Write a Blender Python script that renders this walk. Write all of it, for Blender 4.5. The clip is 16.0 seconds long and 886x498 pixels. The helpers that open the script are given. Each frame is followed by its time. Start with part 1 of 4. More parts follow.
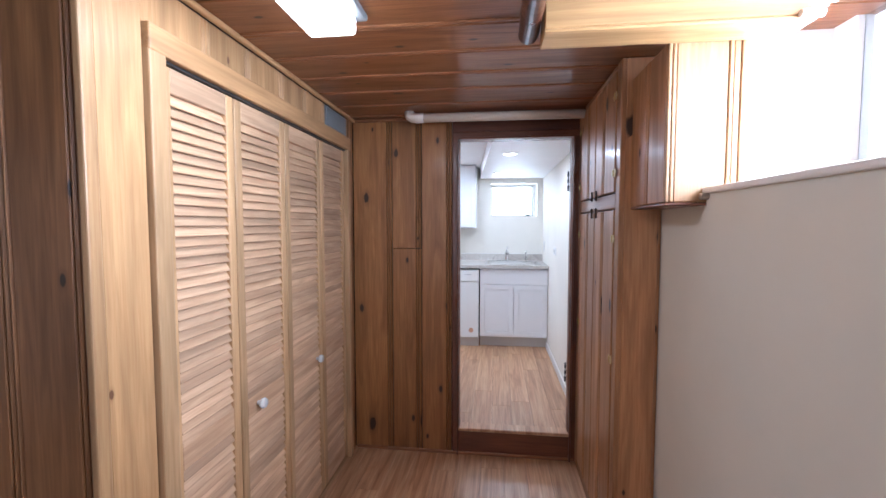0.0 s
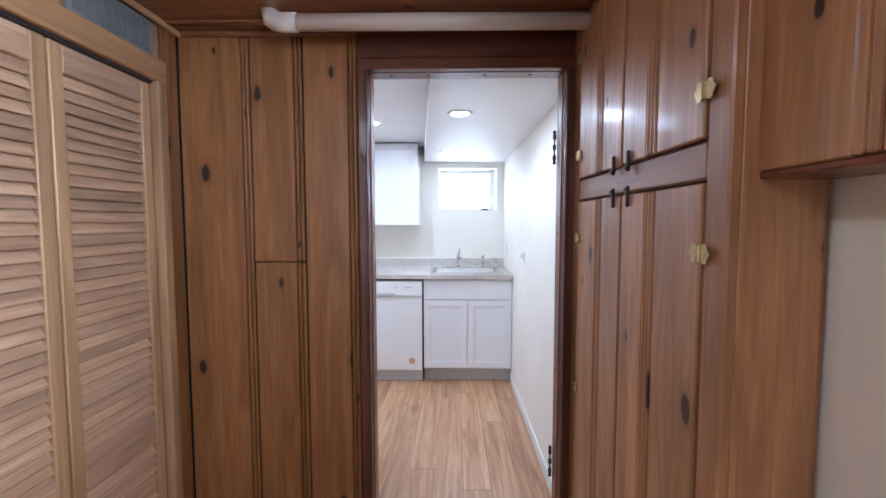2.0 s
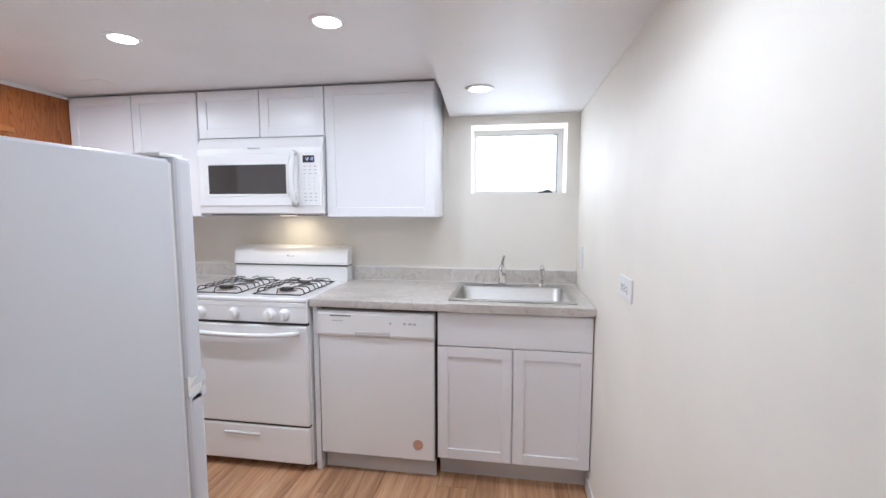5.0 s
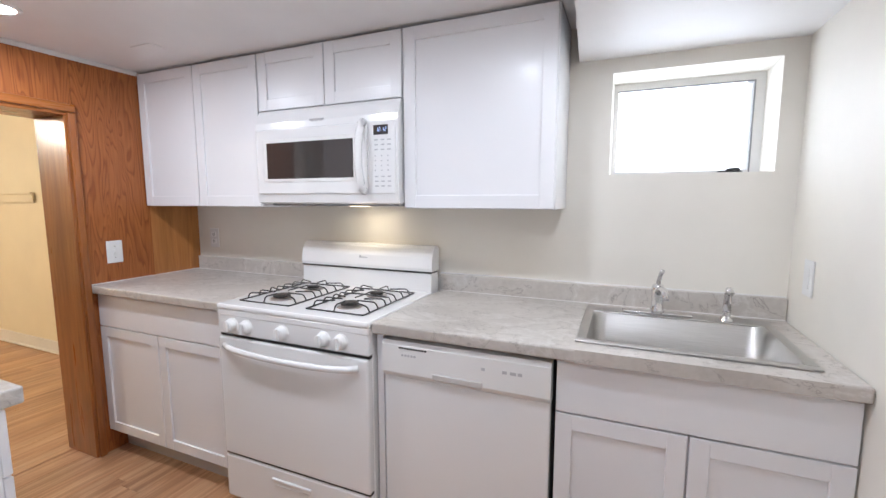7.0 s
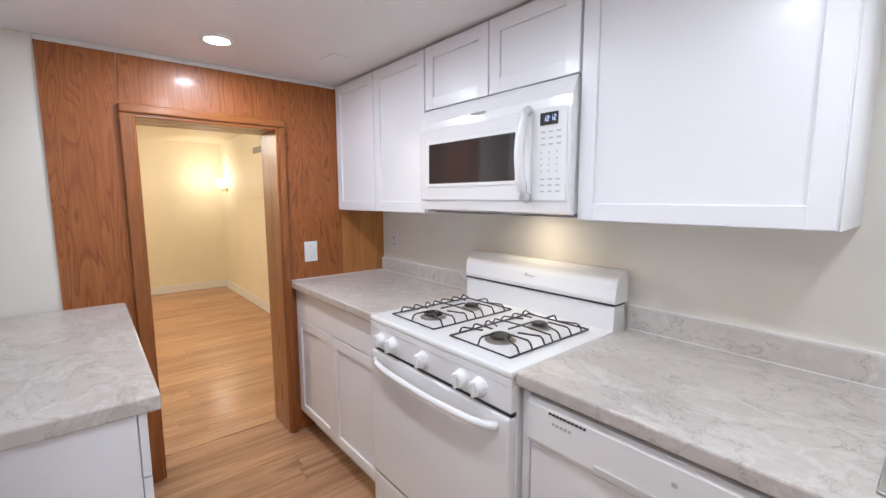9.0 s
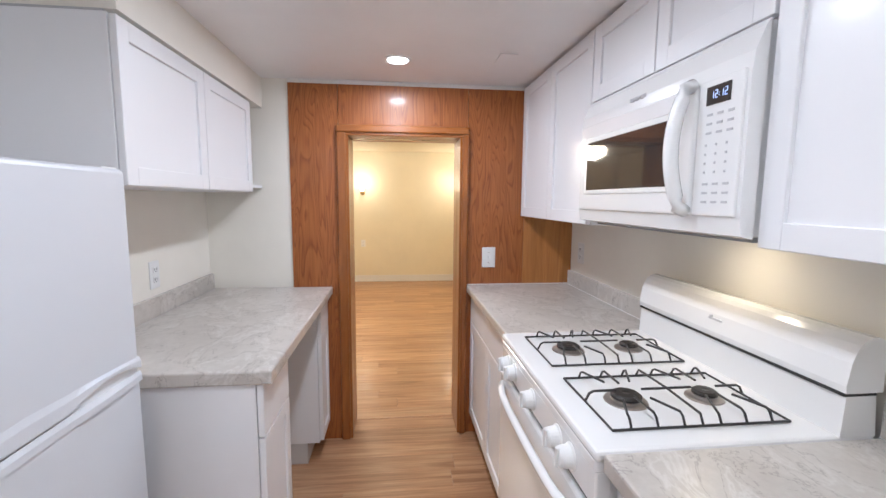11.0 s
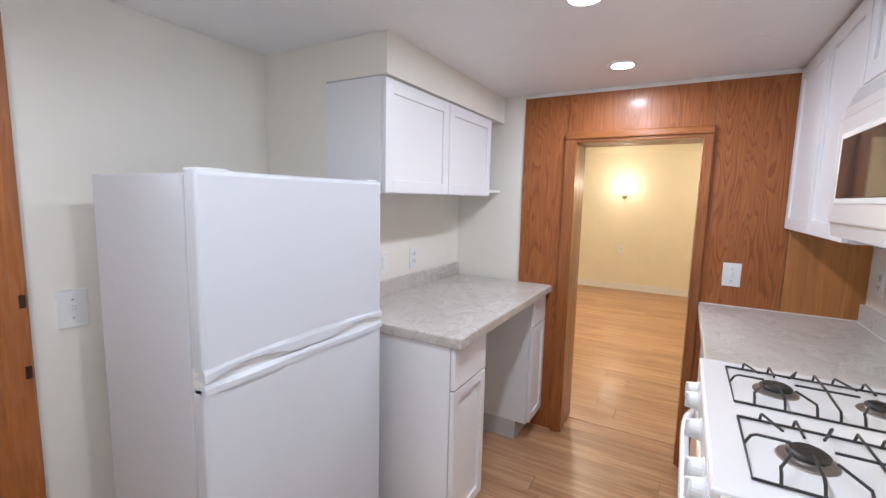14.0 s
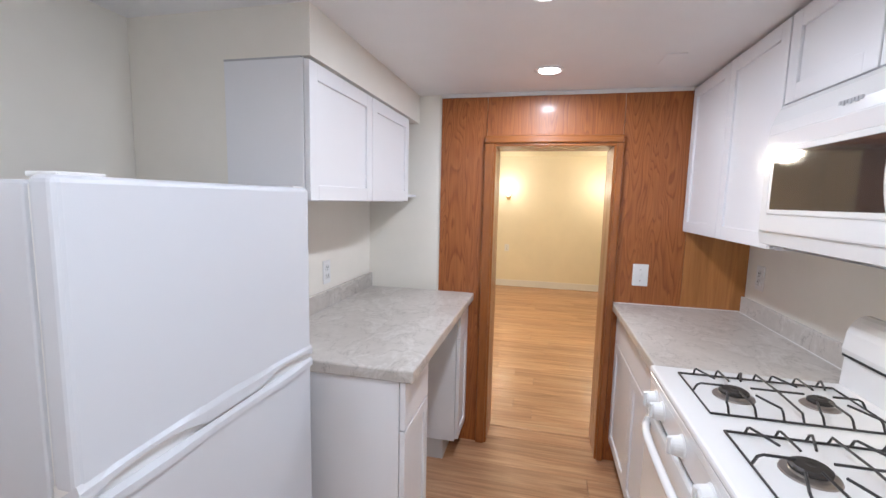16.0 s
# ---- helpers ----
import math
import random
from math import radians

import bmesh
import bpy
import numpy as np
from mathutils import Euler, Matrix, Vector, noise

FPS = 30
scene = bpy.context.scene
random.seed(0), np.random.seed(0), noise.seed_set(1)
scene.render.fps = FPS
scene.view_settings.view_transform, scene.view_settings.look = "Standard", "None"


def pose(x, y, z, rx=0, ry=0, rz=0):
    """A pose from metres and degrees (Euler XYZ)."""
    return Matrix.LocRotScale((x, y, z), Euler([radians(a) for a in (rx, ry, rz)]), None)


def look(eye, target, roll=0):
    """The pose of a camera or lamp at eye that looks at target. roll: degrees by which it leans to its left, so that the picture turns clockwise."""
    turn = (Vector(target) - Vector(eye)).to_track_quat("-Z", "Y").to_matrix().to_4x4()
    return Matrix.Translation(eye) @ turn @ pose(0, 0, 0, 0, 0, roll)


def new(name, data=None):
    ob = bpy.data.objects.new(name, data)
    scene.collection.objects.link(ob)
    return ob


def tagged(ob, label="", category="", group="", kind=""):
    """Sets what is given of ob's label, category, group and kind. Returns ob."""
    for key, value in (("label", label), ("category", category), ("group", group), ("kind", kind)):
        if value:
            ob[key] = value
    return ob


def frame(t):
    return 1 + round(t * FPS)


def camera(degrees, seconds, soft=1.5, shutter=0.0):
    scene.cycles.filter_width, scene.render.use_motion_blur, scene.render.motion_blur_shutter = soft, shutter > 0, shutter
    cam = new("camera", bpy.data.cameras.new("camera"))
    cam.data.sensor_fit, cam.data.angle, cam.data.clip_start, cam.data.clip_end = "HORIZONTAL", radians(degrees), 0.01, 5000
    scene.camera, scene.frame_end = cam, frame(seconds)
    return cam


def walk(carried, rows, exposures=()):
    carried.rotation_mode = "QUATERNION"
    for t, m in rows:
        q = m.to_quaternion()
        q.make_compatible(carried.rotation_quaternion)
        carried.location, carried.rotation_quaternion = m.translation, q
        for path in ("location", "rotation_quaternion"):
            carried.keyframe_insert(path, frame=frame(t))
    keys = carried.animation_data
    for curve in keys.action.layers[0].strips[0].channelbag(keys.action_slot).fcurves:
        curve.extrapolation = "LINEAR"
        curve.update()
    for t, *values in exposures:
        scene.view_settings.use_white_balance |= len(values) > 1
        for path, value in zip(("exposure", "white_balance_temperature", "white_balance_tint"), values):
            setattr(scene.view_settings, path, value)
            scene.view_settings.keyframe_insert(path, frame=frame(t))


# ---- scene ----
cam = camera(92.1, 16.0)
PATH = [
    (0, (0.739, 0.352, 1.353), (0.496, 2.334, 1.239), 0.0),
    (0.5, (0.738, 0.636, 1.356), (0.568, 2.625, 1.237), 0.1),
    (1, (0.748, 0.937, 1.354), (0.643, 2.93, 1.236), 0.0),
    (1.5, (0.759, 1.233, 1.352), (0.698, 3.228, 1.23), -0.0),
    (2, (0.805, 1.527, 1.349), (0.766, 3.523, 1.22), -0.1),
    (2.5, (0.887, 1.827, 1.354), (0.839, 3.822, 1.212), -0.1),
    (3, (0.933, 2.081, 1.36), (0.821, 4.071, 1.203), -0.1),
    (3.5, (0.934, 2.352, 1.374), (0.766, 4.338, 1.208), -0.1),
    (4, (0.936, 2.603, 1.377), (0.723, 4.584, 1.2), -0.1),
    (4.2, (0.939, 2.701, 1.372), (0.707, 4.679, 1.193), -0.1),
    (6.5, (0.804, 3.553, 1.361), (0.2, 5.446, 1.13), 0.0),
    (7, (0.748, 3.731, 1.355), (-0.029, 5.559, 1.123), -0.0),
    (7.5, (0.694, 3.85, 1.37), (-0.28, 5.581, 1.138), 0.0),
    (8, (0.634, 3.947, 1.381), (-0.517, 5.565, 1.142), 0.0),
    (8.5, (0.63, 4.048, 1.401), (-0.707, 5.515, 1.155), -0.0),
    (9, (0.665, 4.13, 1.393), (-0.861, 5.4, 1.15), -0.2),
    (11.5, (0.69, 4.701, 1.412), (-1.295, 4.62, 1.18), 0.6),
    (12, (0.722, 4.787, 1.412), (-1.23, 4.416, 1.179), 0.6),
    (12.5, (0.755, 4.871, 1.417), (-1.13, 4.245, 1.185), 0.7),
    (13, (0.779, 4.902, 1.425), (-1.031, 4.085, 1.191), 1.0),
    (13.5, (0.788, 4.91, 1.423), (-0.965, 3.977, 1.188), 1.1),
    (14, (0.791, 4.91, 1.425), (-0.937, 3.933, 1.187), 1.3),
    (14.5, (0.798, 4.87, 1.435), (-0.941, 3.912, 1.195), 1.3),
    (15, (0.789, 4.804, 1.444), (-1.015, 3.975, 1.205), 1.3),
    (15.5, (0.747, 4.728, 1.446), (-1.126, 4.067, 1.21), 1.3),
    (16, (0.684, 4.608, 1.455), (-1.251, 4.16, 1.224), 1.3),
]
walk(cam, [(t, look(eye, target, roll)) for t, eye, target, roll in PATH],
     exposures=[(0.0, 0.54, 5150, 10), (1.5, 0.6, 5150, 10), (3.0, 0.42, 5200, 10), (4.2, 0.3, 5550, 11), (6.5, 0.18, 5900, 12), (16.0, 0.2, 5850, 12)])

# ---- plan (metres) ----
LOW = -0.178            # floor of the panelled passage
CEIL = 2.045            # kitchen ceiling
DROP = 1.912            # lowered ceiling along the east wall
CEIL_P = 2.045          # passage ceiling
XW, XE = -1.765, 1.308  # kitchen west and east walls
YN, YS = 5.635, 3.195   # kitchen north and south walls
YP = 3.145              # panelled face towards the passage
XC = -0.205             # closet wall face
FAR = -6.65             # far wall of the next room

# ---- light ----
world = bpy.data.worlds.new("sky")
scene.world = world
world.use_nodes = True
wn = world.node_tree
sky = wn.nodes.new("ShaderNodeTexSky")
sky.sky_type, sky.sun_disc, sky.sun_elevation, sky.sun_rotation = "NISHITA", False, radians(40), radians(120)
wn.nodes["Background"].inputs["Strength"].default_value = 0.1
wn.links.new(sky.outputs[0], wn.nodes["Background"].inputs["Color"])


def lamp(name, kind, m, power, colour=(1, 1, 1), size=0.1, size_y=None, spread=None):
    d = bpy.data.lights.new(name, kind)
    d.energy, d.color = power, colour
    if kind == "AREA":
        d.size = size
        if size_y:
            d.shape, d.size_y = "RECTANGLE", size_y
        else:
            d.shape = "DISK"
        if spread:
            d.spread = radians(spread)
    else:
        d.shadow_soft_size = size
    ob = new(name, d)
    ob.matrix_world = m
    return ob


CAN_POWER = 6.2
WHITE = (0.95, 0.975, 1.0)
CANS = ((0.851, 3.79, DROP, 0.66), (0.25, 4.575, CEIL, 0.88), (-0.62, 4.59, CEIL, 0.78), (-1.37, 4.605, CEIL, 1.0), (0.772, 5.05, DROP, 0.3))
for cx, cy, cz, share in CANS:
    lamp("downlight_lamp", "AREA", pose(cx, cy, cz - 0.014), CAN_POWER * share, WHITE, 0.09)
lamp("fluorescent_lamp", "AREA", pose(0.207, 1.42, CEIL_P - 0.09), 2.8, (1.0, 0.96, 0.9), 0.13, 0.5)
lamp("hood_lamp", "AREA", pose(-0.42, 5.49, 1.316), 0.42, (1.0, 0.80, 0.52), 0.06)
lamp("window_light_north", "AREA", pose(0.93, 5.86, 1.65, 90, 0, 180), 2, (0.92, 0.96, 1.0), 0.5, 0.36)
lamp("window_light_east", "AREA", pose(1.78, 0.95, 1.82, 90, 0, 90), 66, (0.94, 0.97, 1.0), 2.2, 0.62)
# added fill with no window behind it, brightens the passage from the back
lamp("fill_light_back", "AREA", pose(-0.5, -2.4, 1.2, 90, 0, 0), 12, (0.96, 0.98, 1.0), 3.6, 1.6)
SCONCE = (1.0, 0.87, 0.66)
for sy in (pose(FAR + 0.26, 4.03, 1.70), pose(-6.28, 5.50, 1.70)):
    lamp("sconce_lamp", "POINT", sy, 5, SCONCE, 0.05)
lamp("dome_lamp", "POINT", pose(-4.1, 3.7, 2.0), 66, SCONCE, 0.12)


# ---- materials ----
def material(name, rough=0.5, metal=0.0, coat=0.0, spec=0.5):
    m = bpy.data.materials.new(name)
    m.use_nodes = True
    b = m.node_tree.nodes["Principled BSDF"]
    b.inputs["Roughness"].default_value = rough
    b.inputs["Metallic"].default_value = metal
    b.inputs["Coat Weight"].default_value = coat
    b.inputs["Coat Roughness"].default_value = 0.15
    b.inputs["Specular IOR Level"].default_value = spec
    return m, m.node_tree, b


def node(t, kind, **inputs):
    n = t.nodes.new(kind)
    for k, v in inputs.items():
        n.inputs[k.replace("_", " ")].default_value = v
    return n


def ramp(t, src, stops):
    n = t.nodes.new("ShaderNodeValToRGB")
    e = n.color_ramp.elements
    while len(e) < len(stops):
        e.new(0.5)
    for el, (p, c) in zip(e, stops):
        el.position, el.color = p, (*c, 1) if len(c) == 3 else c
    t.links.new(src, n.inputs[0])
    return n.outputs[0]


def mixed(t, a, b, fac, mode="MIX"):
    n = t.nodes.new("ShaderNodeMix")
    n.data_type, n.blend_type = "RGBA", mode
    for sock, v in ((n.inputs[6], a), (n.inputs[7], b), (n.inputs[0], fac)):
        if isinstance(v, bpy.types.NodeSocket):
            t.links.new(v, sock)
        elif isinstance(v, float):
            sock.default_value = v
        else:
            sock.default_value = (*v, 1)
    return n.outputs[2]


def coords(t, scale=(1, 1, 1), vary=True):
    """Object coordinates, shifted from object to object, then scaled."""
    c = t.nodes.new("ShaderNodeTexCoord")
    out = c.outputs["Object"]
    if vary:
        r = t.nodes.new("ShaderNodeObjectInfo")
        k = t.nodes.new("ShaderNodeVectorMath")
        k.operation = "SCALE"
        k.inputs[0].default_value = (17.3, 31.7, 23.1)
        t.links.new(r.outputs["Random"], k.inputs["Scale"])
        a = t.nodes.new("ShaderNodeVectorMath")
        t.links.new(out, a.inputs[0])
        t.links.new(k.outputs[0], a.inputs[1])
        out = a.outputs[0]
    m = t.nodes.new("ShaderNodeMapping")
    m.inputs["Scale"].default_value = scale
    t.links.new(out, m.inputs[0])
    return m.outputs[0]


def noisy(t, vec, scale, detail=4, rough=0.55, dist=0.0):
    n = node(t, "ShaderNodeTexNoise", Scale=scale, Detail=detail, Roughness=rough, Distortion=dist)
    t.links.new(vec, n.inputs["Vector"])
    return n.outputs["Fac"]


def bumped(t, b, height, strength, distance=0.002):
    n = node(t, "ShaderNodeBump", Strength=strength, Distance=distance)
    t.links.new(height, n.inputs["Height"])
    t.links.new(n.outputs[0], b.inputs["Normal"])


def along(axis, a, c):
    """Scale with a along the grain's axis and c across it."""
    return tuple(a if i == axis else c for i in range(3))


def pine(name, axis, light, dark, knot, rough=0.42, coat=0.15, knots=1.0, spread=(0.82, 1.12)):
    m, t, b = material(name, rough, 0, coat)
    rnd = t.nodes.new("ShaderNodeObjectInfo").outputs["Random"]
    fine = noisy(t, coords(t, along(axis, 1.2, 26)), 4, 5, 0.6, 0.4)
    wide = noisy(t, coords(t, along(axis, 0.7, 7)), 2, 3, 0.5, 1.2)
    col = ramp(t, fine, [(0.3, dark), (0.66, light)])
    deep = tuple(v * 0.62 for v in dark)
    f = ramp(t, wide, [(0.38, (0, 0, 0)), (0.72, (0.75, 0.75, 0.75))])
    col = mixed(t, col, deep, f)
    shade = ramp(t, rnd, [(0.0, (spread[0], spread[0] * 0.98, spread[0] * 0.96)), (1.0, (spread[1], spread[1] * 0.97, spread[1] * 0.93))])
    col = mixed(t, col, shade, 1.0, "MULTIPLY")
    if knots:
        # knots lie in the board's face: fold the two cross axes into one
        v = node(t, "ShaderNodeTexVoronoi", Scale=1.0, Randomness=1.0)
        v.voronoi_dimensions = "2D"
        xyz = t.nodes.new("ShaderNodeSeparateXYZ")
        t.links.new(coords(t, along(axis, 2.0, 4.0)), xyz.inputs[0])
        cross = t.nodes.new("ShaderNodeMath")
        sides = [i for i in range(3) if i != axis]
        t.links.new(xyz.outputs[sides[0]], cross.inputs[0])
        t.links.new(xyz.outputs[sides[1]], cross.inputs[1])
        flat = t.nodes.new("ShaderNodeCombineXYZ")
        t.links.new(cross.outputs[0], flat.inputs[0])
        t.links.new(xyz.outputs[axis], flat.inputs[1])
        t.links.new(flat.outputs[0], v.inputs["Vector"])
        e = noisy(t, coords(t, along(axis, 20, 30)), 1.0, 2)
        add = t.nodes.new("ShaderNodeMath")
        add.operation = "MULTIPLY_ADD"
        add.inputs[1].default_value = 0.05
        t.links.new(e, add.inputs[0])
        # every cell has a knot of its own size, many of them none to speak of
        pick = t.nodes.new("ShaderNodeSeparateColor")
        t.links.new(v.outputs["Color"], pick.inputs[0])
        size = t.nodes.new("ShaderNodeMapRange")
        size.inputs["To Min"].default_value, size.inputs["To Max"].default_value = 2.4, 0.6
        t.links.new(pick.outputs[0], size.inputs["Value"])
        grow = t.nodes.new("ShaderNodeMath")
        grow.operation = "MULTIPLY"
        t.links.new(v.outputs["Distance"], grow.inputs[0])
        t.links.new(size.outputs[0], grow.inputs[1])
        t.links.new(grow.outputs[0], add.inputs[2])
        k = ramp(t, add.outputs[0], [(0.072, (knots, knots, knots)), (0.09, (0.25 * knots, 0.25 * knots, 0.25 * knots)), (0.15, (0, 0, 0))])
        col = mixed(t, col, knot, k)
    t.links.new(col, b.inputs["Base Color"])
    r = ramp(t, wide, [(0.2, (rough - 0.08,) * 3), (0.8, (rough + 0.12,) * 3)])
    t.links.new(r, b.inputs["Roughness"])
    bumped(t, b, fine, 0.25)
    return m


PL, PD, PK = (0.36, 0.165, 0.056), (0.245, 0.102, 0.032), (0.030, 0.013, 0.008)
pine_z = pine("knotty_pine_upright", 2, PL, PD, PK)
pine_x = pine("knotty_pine_across", 0, (0.36, 0.155, 0.062), (0.22, 0.084, 0.033), PK, 0.36, 0.25)
pine_y = pine("knotty_pine_along", 1, PL, PD, PK)
red_z = pine("stained_pine_upright", 2, (0.52, 0.275, 0.125), (0.37, 0.175, 0.077), PK, 0.42, 0.15)
# pine darkened by colour for the wall turned away from the window
shaded_z = pine("shaded_pine_upright", 2, (0.31, 0.145, 0.055), (0.19, 0.08, 0.03), PK, 0.42, 0.15)
red_x = pine("stained_pine_across", 0, (0.19, 0.062, 0.026), (0.11, 0.034, 0.015), PK, 0.33, 0.3, 0.0)
jamb_z = pine("stained_jamb_upright", 2, (0.28, 0.115, 0.055), (0.18, 0.066, 0.03), PK, 0.42, 0.1, 0.0)
trim_z = pine("stained_trim_upright", 2, (0.16, 0.052, 0.024), (0.09, 0.028, 0.014), PK, 0.3, 0.3, 0.0)
pale_plain = pine("pale_pine_clear", 2, (0.56, 0.36, 0.19), (0.45, 0.27, 0.13), (0.13, 0.05, 0.02), 0.5, 0.05, 0.0)
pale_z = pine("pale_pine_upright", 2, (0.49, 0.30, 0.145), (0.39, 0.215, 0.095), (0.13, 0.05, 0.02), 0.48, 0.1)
pale_y = pine("pale_pine_along", 1, (0.60, 0.36, 0.17), (0.48, 0.26, 0.115), (0.13, 0.05, 0.02), 0.48, 0.1)
pale_x = pine("pale_pine_across", 0, (0.60, 0.37, 0.16), (0.48, 0.27, 0.105), (0.13, 0.05, 0.02), 0.48, 0.1)
slat_y = pine("louvre_pine", 1, (0.66, 0.45, 0.29), (0.50, 0.31, 0.185), (0.2, 0.09, 0.04), 0.55, 0.0, 0.0, (0.80, 1.14))
orange_z = pine("orange_trim_upright", 2, (0.42, 0.15, 0.035), (0.30, 0.092, 0.018), PK, 0.3, 0.35, 0.0)
orange_pale = pine("pale_orange_ply", 2, (0.50, 0.22, 0.062), (0.40, 0.155, 0.038), PK, 0.36, 0.25, 0.0)
orange_y = pine("orange_trim_along", 1, (0.42, 0.15, 0.035), (0.30, 0.092, 0.018), PK, 0.3, 0.35, 0.0)


def plywood():
    m, t, b = material("varnished_plywood", 0.44, 0, 0.18)
    c = coords(t, (4.6, 4.6, 0.55))
    n = noisy(t, c, 1.6, 2, 0.5, 0.6)
    mul = t.nodes.new("ShaderNodeMath")
    mul.operation = "MULTIPLY"
    mul.inputs[1].default_value = 26
    t.links.new(n, mul.inputs[0])
    fr = t.nodes.new("ShaderNodeMath")
    fr.operation = "FRACT"
    t.links.new(mul.outputs[0], fr.inputs[0])
    fine = noisy(t, coords(t, (60, 60, 2)), 2, 4)
    col = ramp(t, fr.outputs[0], [(0.0, (0.38, 0.125, 0.028)), (0.55, (0.35, 0.108, 0.023)), (0.86, (0.245, 0.066, 0.012)), (1.0, (0.37, 0.12, 0.026))])
    col = mixed(t, col, ramp(t, fine, [(0.3, (0.80, 0.78, 0.75)), (0.7, (1.12, 1.12, 1.12))]), 1.0, "MULTIPLY")
    t.links.new(col, b.inputs["Base Color"])
    bumped(t, b, fine, 0.3)
    return m


def painted(name, colour, rough=0.55, grain=160, bump=0.12, coat=0.0, mottle=0.06):
    m, t, b = material(name, rough, 0, coat)
    big = noisy(t, coords(t, (1, 1, 1), False), 2.3, 4, 0.6)
    lo = tuple(v * (1 - mottle) for v in colour)
    t.links.new(ramp(t, big, [(0.3, lo), (0.7, colour)]), b.inputs["Base Color"])
    small = noisy(t, coords(t, (1, 1, 1), False), grain, 3)
    bumped(t, b, small, bump, 0.001)
    return m


ply = plywood()
wall_white = painted("off_white_wall_paint", (0.87, 0.835, 0.76), 0.6)
wall_cream = painted("cream_wall_paint", (0.84, 0.77, 0.60), 0.6)
passage_paint = painted("grey_white_wall_paint", (0.73, 0.70, 0.625), 0.55)
ceiling_paint = painted("white_ceiling_paint", (0.88, 0.87, 0.87), 0.45, 90, 0.15)
cab_white = painted("white_cabinet_paint", (0.83, 0.83, 0.85), 0.36, 300, 0.03, 0.1, 0.02)
enamel = painted("white_enamel", (0.84, 0.84, 0.84), 0.16, 40, 0.01, 0.4, 0.015)
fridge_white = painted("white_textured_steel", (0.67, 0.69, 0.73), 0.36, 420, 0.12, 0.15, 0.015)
plastic = painted("white_plastic", (0.82, 0.82, 0.81), 0.32, 200, 0.02, 0.0, 0.02)
trim_white = painted("white_trim_paint", (0.82, 0.81, 0.79), 0.38, 120, 0.05)
pipe_paint = painted("cream_pipe_paint", (0.70, 0.62, 0.54), 0.35, 60, 0.06, 0.1)


def simple(name, colour, rough, metal=0.0, vary=0.12, scale=30):
    m, t, b = material(name, rough, metal)
    n = noisy(t, coords(t, (1, 1, 1), False), scale, 4)
    t.links.new(ramp(t, n, [(0.3, tuple(v * (1 - vary) for v in colour)), (0.7, colour)]), b.inputs["Base Color"])
    t.links.new(ramp(t, n, [(0.3, (rough * 0.8,) * 3), (0.7, (min(1, rough * 1.2),) * 3)]), b.inputs["Roughness"])
    return m


black_iron = simple("black_enamel_wire", (0.032, 0.031, 0.031), 0.35)
burner_grey = simple("burner_cap", (0.05, 0.045, 0.042), 0.45, 0.5)
pan_alloy = simple("burner_ring", (0.40, 0.36, 0.33), 0.35, 0.8)
chrome = simple("chrome", (0.80, 0.80, 0.81), 0.08, 1.0, 0.05)
brass = simple("aged_brass", (0.62, 0.47, 0.22), 0.32, 0.9, 0.3, 60)
bronze = simple("dark_bronze", (0.08, 0.05, 0.035), 0.4, 0.7, 0.3, 60)
# near-black that stands in for the shade down in gaps and slots
dark_gap = simple("shadow_gap", (0.03, 0.03, 0.03), 0.7)
grey_metal = simple("grey_grille", (0.28, 0.29, 0.30), 0.45, 0.4)
grey_mark = simple("grey_print", (0.52, 0.52, 0.54), 0.5)
sticker_tan = simple("copper_sticker", (0.62, 0.36, 0.25), 0.4)
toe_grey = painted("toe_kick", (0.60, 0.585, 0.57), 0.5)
crystal, _t, _b = material("clear_knob", 0.06)
_b.inputs["Base Color"].default_value = (0.86, 0.87, 0.88, 1)
_b.inputs["Transmission Weight"].default_value = 0.45


def steel_mat():
    m, t, b = material("brushed_steel", 0.36, 1.0)
    n = noisy(t, coords(t, (2, 90, 90), False), 6, 4)
    t.links.new(ramp(t, n, [(0.3, (0.46, 0.45, 0.43)), (0.7, (0.56, 0.55, 0.53))]), b.inputs["Base Color"])
    t.links.new(ramp(t, n, [(0.3, (0.3,) * 3), (0.7, (0.42,) * 3)]), b.inputs["Roughness"])
    return m


steel = steel_mat()


def laminate_stone():
    m, t, b = material("marbled_laminate", 0.34, 0, 0.1)
    c = coords(t, (1, 1, 1), False)
    big = noisy(t, c, 3.0, 6, 0.6, 0.7)
    veins = noisy(t, coords(t, (2.2, 3.6, 2.8), False), 2.4, 6, 0.62, 0.5)
    fine = noisy(t, c, 38, 5, 0.65)
    col = ramp(t, big, [(0.28, (0.46, 0.425, 0.39)), (0.5, (0.545, 0.51, 0.47)), (0.74, (0.62, 0.585, 0.545))])
    line = ramp(t, veins, [(0.492, (0, 0, 0)), (0.499, (0.55, 0.55, 0.55)), (0.501, (0.4, 0.4, 0.4)), (0.512, (0, 0, 0))])
    col = mixed(t, col, (0.17, 0.145, 0.13), line)
    pale = ramp(t, veins, [(0.40, (0, 0, 0)), (0.43, (0.5, 0.5, 0.5)), (0.455, (0, 0, 0))])
    col = mixed(t, col, (0.70, 0.68, 0.65), pale)
    col = mixed(t, col, ramp(t, fine, [(0.3, (0.92, 0.91, 0.90)), (0.7, (1.05, 1.05, 1.05))]), 1.0, "MULTIPLY")
    t.links.new(col, b.inputs["Base Color"])
    bumped(t, b, fine, 0.06)
    return m


stone = laminate_stone()


